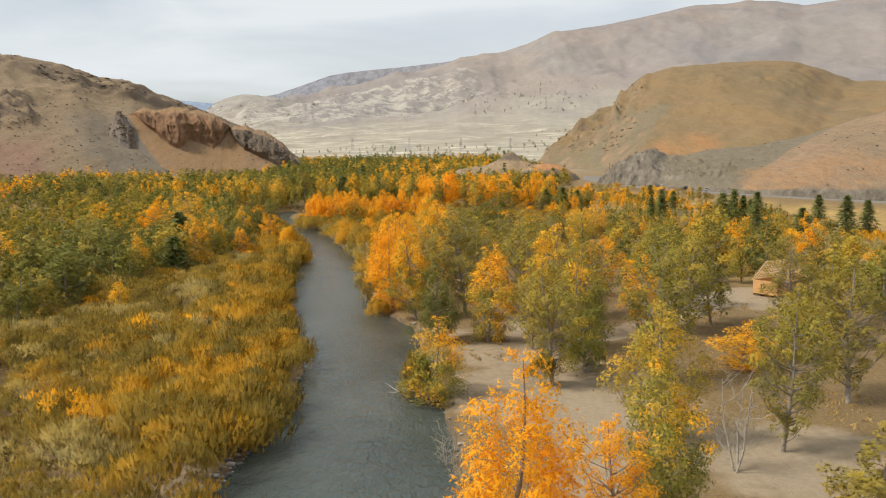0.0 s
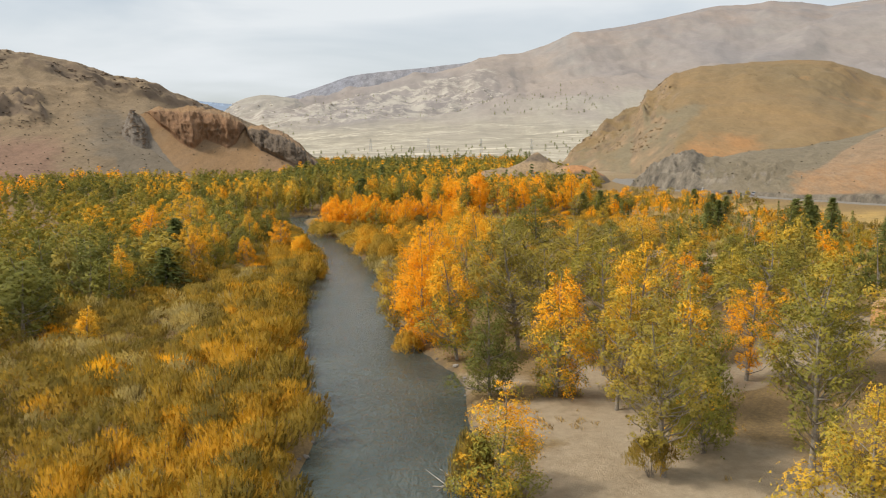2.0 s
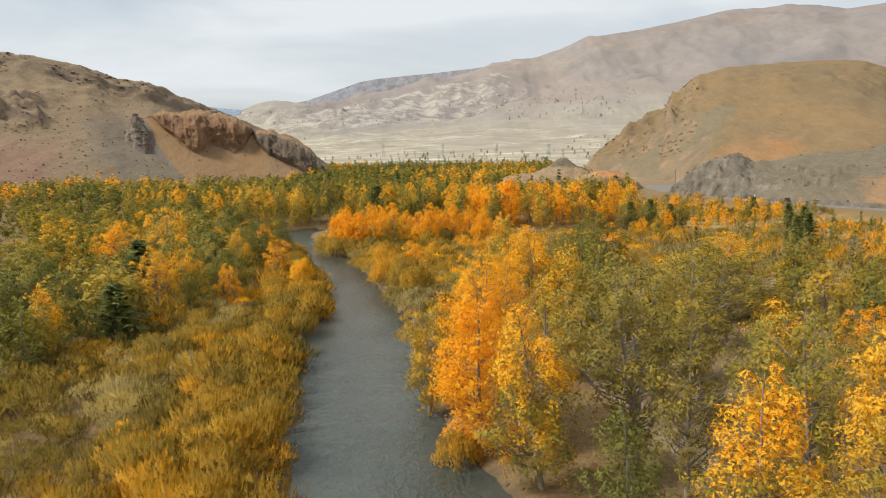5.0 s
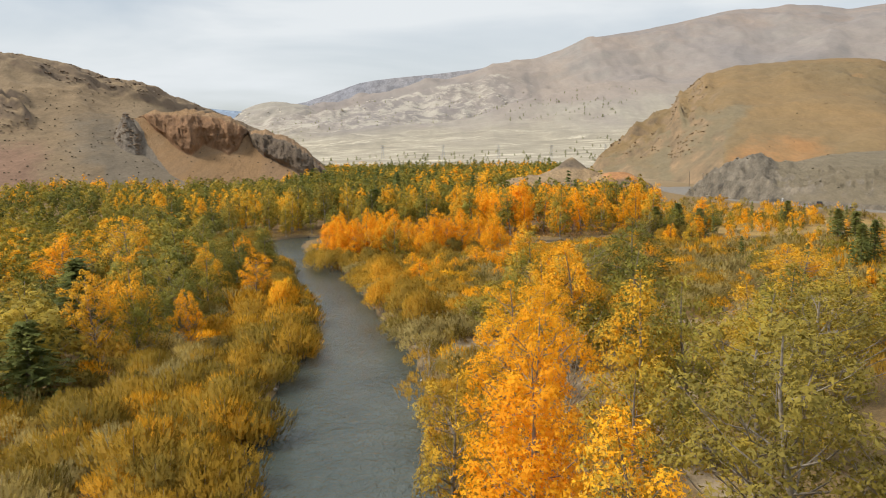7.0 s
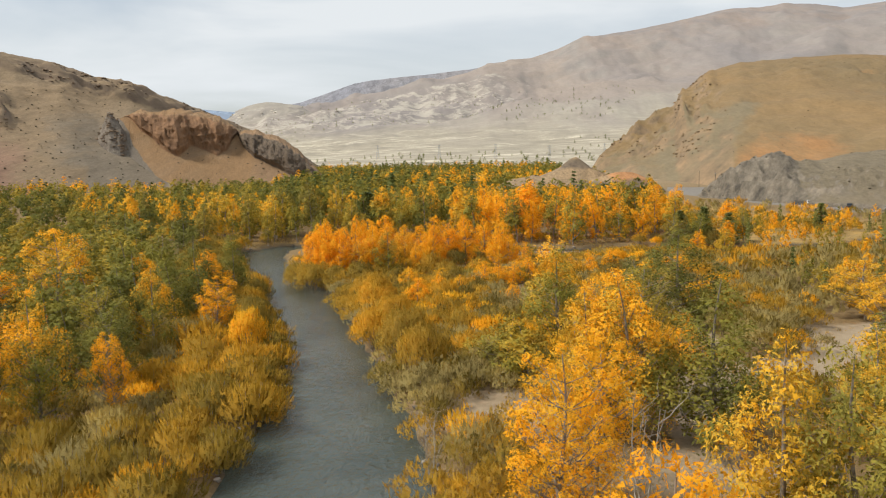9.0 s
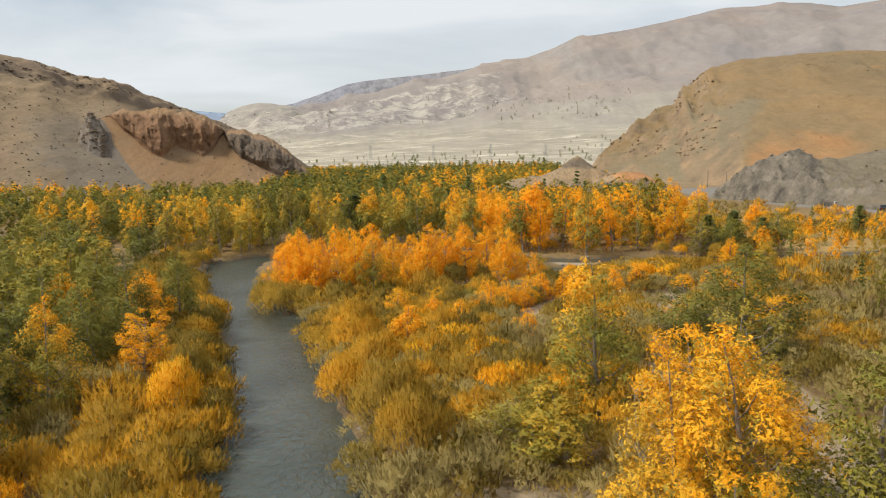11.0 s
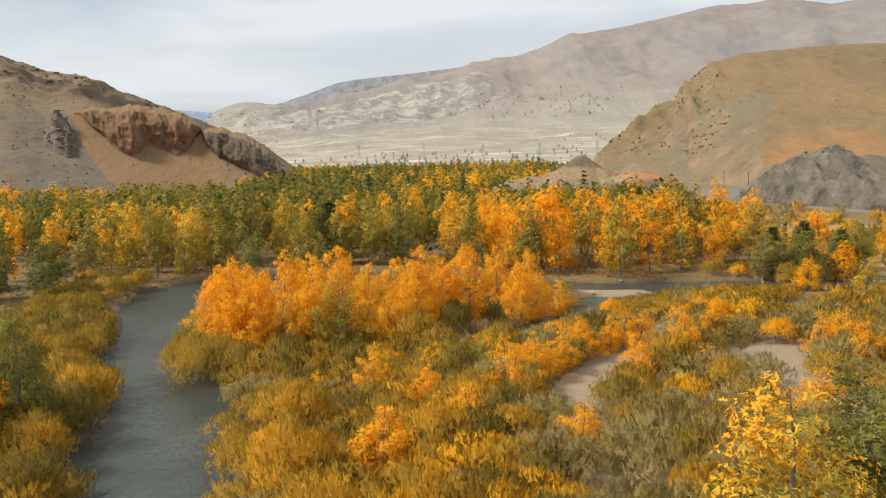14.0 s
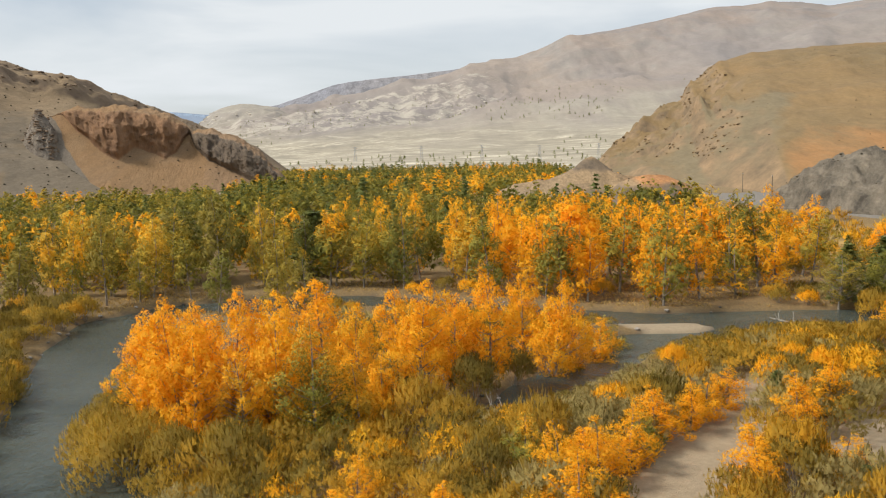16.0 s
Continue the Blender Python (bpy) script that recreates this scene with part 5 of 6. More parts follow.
def stuff(name, label, category, leaf, parts_list, spots):
    """Many plants in one mesh. spots: x, y, z, height scale, width scale."""
    if len(spots) == 0:
        return None
    vs, fs, ns, n = [], [], [], 0
    leafy = isinstance(leaf, str)
    for x, y, z, sh, sw in spots:
        pick_ = int(rng.integers(len(parts_list)))
        v, f = parts_list[pick_][:2]
        a = rng.uniform(0, 6.283)
        ca, sa = math.cos(a), math.sin(a)
        vs.append(np.stack([x + sw * (v[:, 0] * ca - v[:, 1] * sa), y + sw * (v[:, 0] * sa + v[:, 1] * ca), z + sh * v[:, 2]], -1))
        fs.append(f + n)
        if leafy:
            m = parts_list[pick_][2]
            ns.append(np.stack([m[:, 0] * ca - m[:, 1] * sa, m[:, 0] * sa + m[:, 1] * ca, m[:, 2]], -1))
        n += len(v)
    mat = leaf if not isinstance(leaf, str) else FAR_LEAF[leaf] if name.endswith("_wood") or "mountain" in name else LEAF[leaf]
    return tagged(new(name, mesh_of(name, np.concatenate(vs), np.concatenate(fs), mat, leafy, None, np.concatenate(ns) if leafy else None)), label, category, kind="stuff")


def only(parts):
    return parts[1:]


p = scatter(-84, 40, 314, 337, 6.3, 0.6)
p = p[(edge_at(p[:, 0], p[:, 1]) > 2.5)]
p = p[free(p, 1.9)]
for x, y in p:
    u, h = rng.uniform(), rng.uniform(10.0, 14.0)
    if x > -14 + rng.normal() * 8:
        leaf, h = ("O" if u < 0.72 else "OG" if u < 0.86 else "YG"), h * 1.08
    else:
        leaf = "YG" if u < 0.40 else "G" if u < 0.58 else "GY" if u < 0.70 else "Y" if u < 0.92 else "OG" if u < 0.98 else "C"
    tree(x, y, h, h * 0.28 * rng.uniform(0.75, 1.3), leaf, "in the wood across the bend", near=False)
p = scatter(-74, 36, 299, 314, 4.6, 0.5)
p = p[(edge_at(p[:, 0], p[:, 1]) > 1.2)]
p = p[free(p, 1.2)]
for x, y in p:
    u = rng.uniform()
    if u < 0.5:
        r = float(rng.uniform(1.3, 2.1))
        tree(x, y, r * 1.25, r, "WO" if u < 0.3 else "W" if u < 0.42 else "OB", "on the far bank of the bend", near=False)
    elif u < 0.85:
        h = float(rng.uniform(7.5, 11.5)) * (1.18 if x > -14 else 1.0)
        tree(x, y, h, h * 0.27, ("O" if u < 0.72 else "YG") if x > -14 else ("YG" if u < 0.62 else "G" if u < 0.72 else "GY"), "on the far bank of the bend", near=False)
# wood across the bend: one stand of each colour, with their stems
stand = [poplar_parts(400 + i, 390, 0.70, low=0.07, form=("full", "spire")[i % 2], tufts=24, limbs=4, tuft=0.32, sides=3) for i in range(5)]
fir = [conifer_parts(420 + i, whorls=11, per=6, sprays=3, leaf=1.0) for i in range(3)]
stand_leaf, fir_leaf = [only(s) for s in stand], [only(s) for s in fir]
for kd in ("YG", "G", "GY", "Y", "O"):
    stuff("back_wood", LOOKS[kd] + " poplars at the back of the riverside wood", "wood", kd, [only(poplar_parts(460 + i, 620, 0.58, low=0.08, tufts=26, limbs=4, tuft=0.32, sides=3)) for i in range(3)], [(x, y, floor_at(x, y), h / 10.5, h * 0.37 / 2.9) for x, y, h, lf in BACK if (lf if lf != "C" else "G") == kd])
p = scatter(-150, 44, 337, 470, 6.2)
e = edge_at(p[:, 0], p[:, 1])
dr, hr, _ = near_line(p[:, 0], p[:, 1], ROAD)
p = p[(e > 4) & (dr > 24) & (np.abs(p[:, 0] + 10) < 30 + (p[:, 1] - 190) * 0.56) & ((p[:, 0] > -40 - (p[:, 1] - 330) * 0.1) | (p[:, 1] < 385 + 12 * fbm(p[:, 0], p[:, 1], 30, 2, 3)))]
p = p[free(p, 1.5)]
zz = floor_height(p[:, 0], p[:, 1])[0]
hue = fbm(p[:, 0], p[:, 1], 34, 3, 57) + 0.55 * step(-12, 25, p[:, 0]) * step(420, 330, p[:, 1])
pick = rng.uniform(size=len(p))
hh = rng.uniform(0.80, 1.10, len(p)) * (1.30 - 0.42 * step(318, 400, p[:, 1])) * (1 - 0.25 * step(20, 50, p[:, 0]) * step(320, 345, p[:, 1]))
kinds = np.where(hue > 0.30, np.where(pick < 0.68, "O", np.where(pick < 0.82, "Y", "YG")), np.where(pick < 0.24, "Y", np.where(pick < 0.60, "YG", np.where(pick < 0.80, "G", np.where(pick < 0.96, "GY", "C")))))
for kd, label in (("O", "orange autumn poplars of the far wood"), ("Y", "yellow autumn poplars of the far wood"), ("YG", "yellow-green poplars of the far wood"), ("G", "dark green poplars of the far wood"), ("GY", "olive poplars of the far wood"), ("C", "dark spruces of the far wood")):
    s = kinds == kd
    stuff("far_wood", label, "wood", kd, fir_leaf if kd == "C" else stand_leaf, np.stack([p[s, 0], p[s, 1], zz[s], hh[s] * (0.85 if kd == "C" else 1), hh[s] * 0.85], -1))

# woods up the valley to the open plain
tiny = [only(poplar_parts(440 + i, 96, 1.35, low=0.02, form="full", tufts=8, limbs=2, tuft=0.55, flat=1.5, sides=3)) for i in range(4)]
tiny_fir = [only(conifer_parts(450 + i, whorls=9, per=4, sprays=2, leaf=1.5)) for i in range(3)]
p = np.concatenate([scatter(-270, -84, 300, 610, 10.4), scatter(-150, 70, 470, 640, 8.0), scatter(-270, 80, 640, 1040, 11.0)])
kx, ky = p[:, 0], p[:, 1]
dr, hr, _ = near_line(kx, ky, ROAD)
p = p[(dr > 20) & (np.hypot((kx - 45) / 66, (ky - 545) / 48) > 1) & ((kx > -20 - (ky - 200) * 0.27) | ((ky < 610) & (kx > -60 - (ky - 60) * 0.52) & (kx < -84 - 0.2 * (ky - 300) + 45 * (ky > 388))))]
zz = floor_height(p[:, 0], p[:, 1])[0]
pick, hue = rng.uniform(size=len(p)), fbm(p[:, 0], p[:, 1], 70, 3, 61)
hh = rng.uniform(0.72, 1.12, len(p)) * np.where(p[:, 0] < -20 - (p[:, 1] - 200) * 0.24, 0.92, 1.1)
kinds = np.where(hue > 0.12, np.where(pick < 0.34, "O", np.where(pick < 0.55, "GY", "YG")), np.where((pick < 0.16) & (p[:, 0] > -120), "C", np.where(pick < 0.50, "G", np.where(pick < 0.74, "YG", "GY"))))
for kd, label in (("O", "orange trees of the distant valley wood"), ("GY", "olive trees of the distant valley wood"), ("YG", "yellow-green trees of the distant valley wood"), ("G", "green trees of the distant valley wood"), ("C", "spruces of the distant valley wood")):
    s = kinds == kd
    for part_s, firs, pops in ((s & (p[:, 1] < 430), fir_leaf, stand_leaf), (s & (p[:, 1] >= 430), tiny_fir, tiny)):
        stuff("valley_wood", label, "wood", kd, firs if kd == "C" else pops, np.stack([p[part_s, 0], p[part_s, 1], zz[part_s], hh[part_s], hh[part_s] * 1.22], -1))

# young trees on the flat below the road
p = scatter(38, 104, 196, 345, 6.0)
dr, hr, _ = near_line(p[:, 0], p[:, 1], ROAD)
p = p[(edge_at(p[:, 0], p[:, 1]) > 2) & (dr > 11) & (fbm(p[:, 0], p[:, 1], 26, 3, 37) > -0.12)]
p = p[free(p, 1.2)]
zz = floor_height(p[:, 0], p[:, 1])[0]
pick = rng.uniform(size=len(p))
hh = rng.uniform(0.32, 0.62, len(p))
for kd, lo_, hi_ in (("C", 0.0, 0.24), ("GY", 0.24, 0.46), ("G", 0.46, 0.58), ("YG", 0.58, 0.78), ("O", 0.78, 1.0)):
    s = (pick >= lo_) & (pick < hi_)
    stuff("young_wood", LOOKS[kd] + (" young spruces" if kd == "C" else " young poplars") + " on the flat below the road", "wood", kd, fir_leaf if kd == "C" else stand_leaf, np.stack([p[s, 0], p[s, 1], zz[s], hh[s], hh[s] * 0.95], -1))

# ---- willow scrub ----
p = np.concatenate([scatter(-34, 12, 172, 262, 5.6), scatter(-14, 30, 200, 262, 7.5)])
p = p[off_tracks(p, 1.8)]
p = p[free(p, 1.3) & (near_line(p[:, 0], p[:, 1], SIDE)[0] > 7) & (p[:, 0] > np.interp(p[:, 1], [q[1] for q in RIVER[9:16]], [q[0] for q in RIVER[9:16]]))]
for x, y in p[rng.uniform(size=len(p)) < 0.62]:
    r = float(rng.uniform(1.7, 2.7))
    tree(x, y, r * float(rng.uniform(1.3, 1.75)), r, str(rng.choice(["W", "WO", "OB"], p=[0.5, 0.38, 0.12])), "among low willow scrub", near=False)
p = np.concatenate([scatter(-62, -8, 38, 262, 2.9), scatter(-34, 30, 172, 288, 2.8), scatter(30, 104, 150, 420, 5.6), scatter(30, 74, 212, 288, 4.6), scatter(-16, 30, 236, 288, 2.9)])
x, y = p[:, 0], p[:, 1]
left = x < -0.5 * (np.interp(y, [q[1] for q in RIVER[:16]], [-q[0] for q in RIVER[:16]]) * 2)
inside = np.where(left, (x > wood_edge(y) - 3) & (x > -30 - (y - 26) * 0.42), True)
verge = (x > -9) & (x < 10) & (y > 224) & (y < 260)  # open verge of the track in the bend
ok = inside & off_tracks(p, np.where(verge, 0.7, -0.6))
p, left = p[ok], left[ok]
ok = free(p, 0.3)
p, left = p[ok], left[ok]
e = edge_at(p[:, 0], p[:, 1])
shy = ((p[:, 1] > 258) & (p[:, 0] > -16) & (p[:, 0] < 34) & (e < 1.5)) | (near_line(p[:, 0], p[:, 1], SIDE)[0] < 4.6) | ((p[:, 0] > 60) & (near_line(p[:, 0], p[:, 1], ROAD)[0] < 14))
p, left, e = p[~shy], left[~shy], e[~shy]
patch = fbm(p[:, 0], p[:, 1], 13, 3, 77)
ok = ~((~left) & (patch < -0.42) & (p[:, 0] > 2))
p, left, e, patch = p[ok], left[ok], e[ok], patch[ok]
u = rng.uniform(size=len(p))
grey = fbm(p[:, 0], p[:, 1], 18, 3, 79)
kinds = np.where((e < 7) & left, np.where(u < 0.5, "W", "WO"), np.where(grey > 0.18, np.where(u < 0.6, "WG", "WO"), np.where(u < np.where(left, 0.36, 0.55), "W", np.where(u < 0.80, "WO", np.where(u < 0.91, "WG", "O")))))
hh = np.where(left, np.where(e < 8, 3.2, 2.7), 2.6) * rng.uniform(0.72, 1.30, len(p)) * (1 + 0.35 * patch)
low = (p[:, 1] > 246) & (p[:, 0] > -18)
hh = np.where(low, np.clip(0.8 + 0.17 * e, 0.9, 2.7) * rng.uniform(0.8, 1.25, len(p)), hh)
kinds = np.where(left & (e > 14) & (kinds == "W") & (rng.uniform(size=len(p)) < 0.5), "WO", kinds)
bare = (~left) & (p[:, 0] > -12) & (p[:, 1] > 205) & (p[:, 1] < 262) & (kinds != "O")  # grey leafless scrub by the track in the bend
kinds = np.where(bare & (u * 7.3 % 1.0 < 0.5), "WG", kinds)
order = np.argsort(np.where(left & (p[:, 1] > 60), e, 50 + e))
single = set(order[:280].tolist())
for i in sorted(single):
    plant(("withy", int(rng.integers(5))), p[i, 0], p[i, 1], hh[i], hh[i] * 0.84, str(kinds[i]), LOOKS[str(kinds[i])] + " willow shrub on the river bank", "shrub", "willow shrubs")
q = scatter(-84, -40, 92, 262, 3.9)
q = q[(q[:, 0] < wood_edge(q[:, 1]) - 1) & (q[:, 0] > wood_edge(q[:, 1]) - 26)]
q = q[off_tracks(q, 0.5)]
qz, qh, qn = floor_height(q[:, 0], q[:, 1])[0], rng.uniform(0.8, 1.5, len(q)), rng.uniform(size=len(q))
brush = [only(bush_parts(520 + i, 150, 0.55, height=2.4, radius=1.5, tufts=8)) for i in range(4)]
for kd, lo_, hi_ in (("G", 0.0, 0.38), ("WO", 0.38, 0.72), ("GY", 0.72, 0.9), ("WG", 0.9, 1.0)):
    t = (qn >= lo_) & (qn < hi_)
    stuff("under_wood_scrub", LOOKS[kd] + " brush under the trees of the riverside wood", "scrub", kd, brush, np.stack([q[t, 0], q[t, 1], qz[t], qh[t], qh[t] * 1.15], -1))
rest = np.array([i not in single for i in range(len(p))])
rods = [only(withy_parts(480 + i, 360, leaf=0.50, slim=0.30)) for i in range(3)] + [only(bush_parts(490 + i, 360, 0.38, height=2.5, radius=1.5, tufts=10)) for i in range(2)]
mounds = [only(bush_parts(530 + i, 400, 0.36, height=2.5, radius=1.5, tufts=12)) for i in range(5)] + rods[:1]
zz = floor_height(p[:, 0], p[:, 1])[0]
far_rods = [only(withy_parts(500 + i, 130, leaf=0.8, slim=0.3, heads=5)) for i in range(3)] + [only(bush_parts(510 + i, 130, 0.62, height=2.4, radius=1.45, tufts=7)) for i in range(3)]
for kd in ("W", "WO", "WG", "O"):
    s = rest & (kinds == kd) & (p[:, 0] >= 30)
    stuff("willow_scrub", LOOKS[kd] + " willow scrub on the flat below the road", "scrub", kd, far_rods, np.stack([p[s, 0], p[s, 1], zz[s], hh[s] / 2.6, hh[s] * 0.86 / 1.5], -1))
    for s, shapes, where in ((rest & (kinds == kd) & (p[:, 0] < 30) & left, rods, "on the river bank"), (rest & (kinds == kd) & (p[:, 0] < 30) & ~left, mounds, "inside the river bend")):
        stuff("willow_scrub", LOOKS[kd] + " willow scrub " + where, "scrub", kd, shapes, np.stack([p[s, 0], p[s, 1], zz[s], hh[s] / 2.6, hh[s] * 0.86 / 1.5 * np.where(low[s], 1.2, 1.0)], -1))

# ---- stones, dots of scrub on the slopes, dry grass ----
def lump(seed, n=3):
    """A rough boulder."""
    g = np.random.default_rng(seed)
    bm = bmesh.new()
    bmesh.ops.create_icosphere(bm, subdivisions=1, radius=1.0)
    v = np.array([x.co[:] for x in bm.verts]) * g.uniform(0.7, 1.2, (len(bm.verts), 1)) * np.array([1, 0.8, 0.55])
    f = np.array([[x.index for x in q.verts] for q in bm.faces])
    bm.free()
    return v, f


LUMPS = [lump(i) for i in range(6)]
k = Mat("river_stone", 0.85)
stone_mat = k.color(k.ramp(k.math("ADD", k.geo.outputs["Random Per Island"], k.math("MULTIPLY_ADD", k.noise(3.0, 6, 0.7), 0.6, -0.3)), (0.1, (0.12, 0.105, 0.09)), (0.5, (0.23, 0.20, 0.17)), (0.9, (0.36, 0.325, 0.28))))
k = Mat("hill_scrub", 0.9)
scrub_mat = k.color(k.ramp(k.geo.outputs["Random Per Island"], (0.2, (0.05, 0.042, 0.025)), (0.8, (0.11, 0.085, 0.05))))
k = Mat("dry_grass", 0.9)
grass_mat = k.color(k.ramp(k.math("ADD", k.geo.outputs["Random Per Island"], k.math("MULTIPLY_ADD", k.noise(0.2, 4, 0.6), 1.0, -0.5)), (0.1, (0.28, 0.19, 0.07)), (0.5, (0.46, 0.32, 0.13)), (0.9, (0.56, 0.36, 0.10))))


def strewn(name, label, category, mat, shapes, spots):
    return stuff(name, label, category, mat, shapes, spots)


# stones along both shores and on the gravel bar
p = np.concatenate([scatter(-60, 6, 44, 250, 1.1), scatter(-70, 34, 255, 320, 1.5), scatter(-24, -12, 46, 66, 0.5)])
e = edge_at(p[:, 0], p[:, 1])
p = p[(e > -0.9) & (e < 0.9) & ((rng.uniform(size=len(p)) < 0.45) | ((p[:, 1] < 66) & (p[:, 0] < -10)))]
zz = floor_height(p[:, 0], p[:, 1])[0]
sz = rng.uniform(0.10, 0.38, len(p)) ** 1.3 * 1.5
strewn("shore_stones", "grey and tan stones along the shore", "stones", stone_mat, LUMPS, np.stack([p[:, 0], p[:, 1], zz, sz, sz], -1))


def on_surface(ob, n, seed, lo, hi):
    """Random places on a heightfield mesh between two heights."""
    g = np.random.default_rng(seed)
    co = np.empty(len(ob.data.vertices) * 3, np.float32)
    ob.data.vertices.foreach_get("co", co)
    co = co.reshape(-1, 3)
    co = co[(co[:, 2] > lo) & (co[:, 2] < hi)]
    return co[g.integers(0, len(co), n)] + g.uniform(-2.0, 2.0, (n, 3)) * np.array([1, 1, 0])


for ob, n, lo, hi, size in ((hill_left, 2300, 5, 80, 0.85), (spur, 200, 4, 40, 0.8), (hill_right, 420, 10, 110, 0.5), (foot_right, 200, 4, 30, 0.5), (knoll_1, 60, 2, 16, 0.7)):
    q = on_surface(ob, n, n, lo, hi)
    s = np.random.default_rng(n).uniform(0.5, 1.15, n) * size
    strewn("slope_scrub", "dark low shrubs dotted over the bare slope", "scrub", scrub_mat, LUMPS, np.column_stack([q[:, 0], q[:, 1], q[:, 2] + 0.1 * s, s * 0.9, s]))
q = on_surface(mountain, 2600, 9, 4, 210)
keep = fbm(q[:, 0], q[:, 1], 260, 3, 5) > 0.08
q = q[keep]
s = rng.uniform(0.5, 1.1, len(q))
strewn("mountain_trees", "scattered dark trees on the gravel fan", "trees", "C", tiny_fir, np.column_stack([q[:, 0], q[:, 1], q[:, 2] - 0.5, s * 0.55, s * 1.25]))

# angular rocks where the slopes are steep
def shard(seed):
    v, f = lump(seed + 40)
    g = np.random.default_rng(seed)
    return v * np.array([g.uniform(0.8, 1.5), g.uniform(0.7, 1.2), g.uniform(0.7, 1.2)]), f


SHARDS = [shard(i) for i in range(8)]


def rock_mat(name, dark, light, size):
    k = Mat(name, 0.95)
    k.bump(k.noise(size * 2, 8, 0.75), 0.8, 0.8)
    return k.color(k.ramp(k.math("ADD", k.math("MULTIPLY", k.geo.outputs["Random Per Island"], 0.5), k.math("MULTIPLY", k.noise(size, 8, 0.75), 0.6)), (0.25, dark), (0.8, light)))


def rocks_on(ob, n, seed, az, heights, steepest, size, mat, label, ups=(0, 2)):
    """Rocks on the steep places of a slope, between azimuths and heights."""
    g = np.random.default_rng(seed)
    co, no = np.empty(len(ob.data.vertices) * 3, np.float32), np.empty(len(ob.data.vertices) * 3, np.float32)
    ob.data.vertices.foreach_get("co", co)
    ob.data.vertices.foreach_get("normal", no)
    up = np.empty(len(ob.data.vertices), np.float32)
    ob.data.attributes["up"].data.foreach_get("value", up)
    co, nz = co.reshape(-1, 3), np.abs(no.reshape(-1, 3)[:, 2])
    a = np.degrees(np.arctan2(co[:, 0] - EYE[0], co[:, 1] - EYE[1]))
    q = co[(a > az[0]) & (a < az[1]) & (co[:, 2] > heights[0]) & (co[:, 2] < heights[1]) & (nz < steepest) & (up > ups[0]) & (up < ups[1]) & (fbm(co[:, 0], co[:, 1], size[1] * 12, 3, seed) > -0.1)]
    if len(q) < 5:
        return
    q = q[g.integers(0, len(q), n)]
    s = g.uniform(size[0], size[1], n)
    strewn("slope_rocks", label, "rocks", mat, SHARDS, np.column_stack([q[:, 0], q[:, 1], q[:, 2] - 0.35 * s, s * 0.7, s]))


ochre_rock = rock_mat("ochre_rock", (0.14, 0.10, 0.06), (0.28, 0.195, 0.105), 0.12)
brown_rock = rock_mat("brown_rock", (0.10, 0.075, 0.055), (0.27, 0.195, 0.13), 0.12)
pale_rock = rock_mat("pale_rock", (0.30, 0.27, 0.22), (0.56, 0.51, 0.42), 0.02)
rocks_on(hill_left, 700, 5, (-40, -15), (30, 160), 1.0, (1.0, 2.8), brown_rock, "dark rock outcrops along the crest of the hill", (0.80, 1.01))
rocks_on(hill_left, 160, 6, (-36, -28), (30, 62), 0.90, (0.8, 2.0), brown_rock, "dark rock outcrops on the hillside")
rocks_on(crag, 160, 7, (-24, -21.5), (24, 70), 0.9, (0.8, 2.2), brown_rock, "jagged dark rocks of the crag")
rocks_on(hill_right, 420, 8, (7.8, 15.0), (18, 110), 0.80, (0.8, 2.4), ochre_rock, "brown rock ribs along the ridge of the hill")
rocks_on(hill_right, 260, 9, (15, 30), (50, 130), 0.97, (0.6, 1.8), ochre_rock, "ochre rock outcrops on the broad hill")
rocks_on(mountain, 420, 12, (-13, 6), (70, 230), 0.93, (4, 10), pale_rock, "pale rock outcrops on the mountain")
rocks_on(low_hills, 260, 13, (-18, -6), (60, 200), 0.92, (4, 11), pale_rock, "pale rock outcrops on the low hills")

# tufts of dry grass on the open ground and along the far bank
def tuft(seed):
    g = np.random.default_rng(seed)
    n = 16
    c = np.column_stack([g.normal(size=(n, 2)) * 0.18, g.uniform(0.08, 0.3, n)])
    return sprays_at(c, g.normal(size=(n, 3)) * 0.4 + np.array([0, 0, 1.0]), g.uniform(0.25, 0.5, n), np.full(n, 0.06), g)


TUFTS = [tuft(i) for i in range(5)]
p = np.concatenate([scatter(-4, 46, 44, 130, 1.5), scatter(50, 120, 180, 330, 3.0), scatter(-72, 40, 296, 326, 1.2), scatter(-30, 40, 170, 285, 1.9)])
ok = (edge_at(p[:, 0], p[:, 1]) > 0.5) & (fbm(p[:, 0], p[:, 1], 7, 3, 29) > -0.05 + 0.25 * (p[:, 1] < 130))
for line in TRACKS:
    d, half, _ = near_line(p[:, 0], p[:, 1], line)
    ok &= d > half
p = p[ok]
zz = floor_height(p[:, 0], p[:, 1])[0]
sz = rng.uniform(0.6, 1.3, len(p))
strewn("dry_grass", "tufts of straw-coloured dry grass", "grass", grass_mat, TUFTS, np.stack([p[:, 0], p[:, 1], zz - 0.05, sz, sz * 1.3], -1))


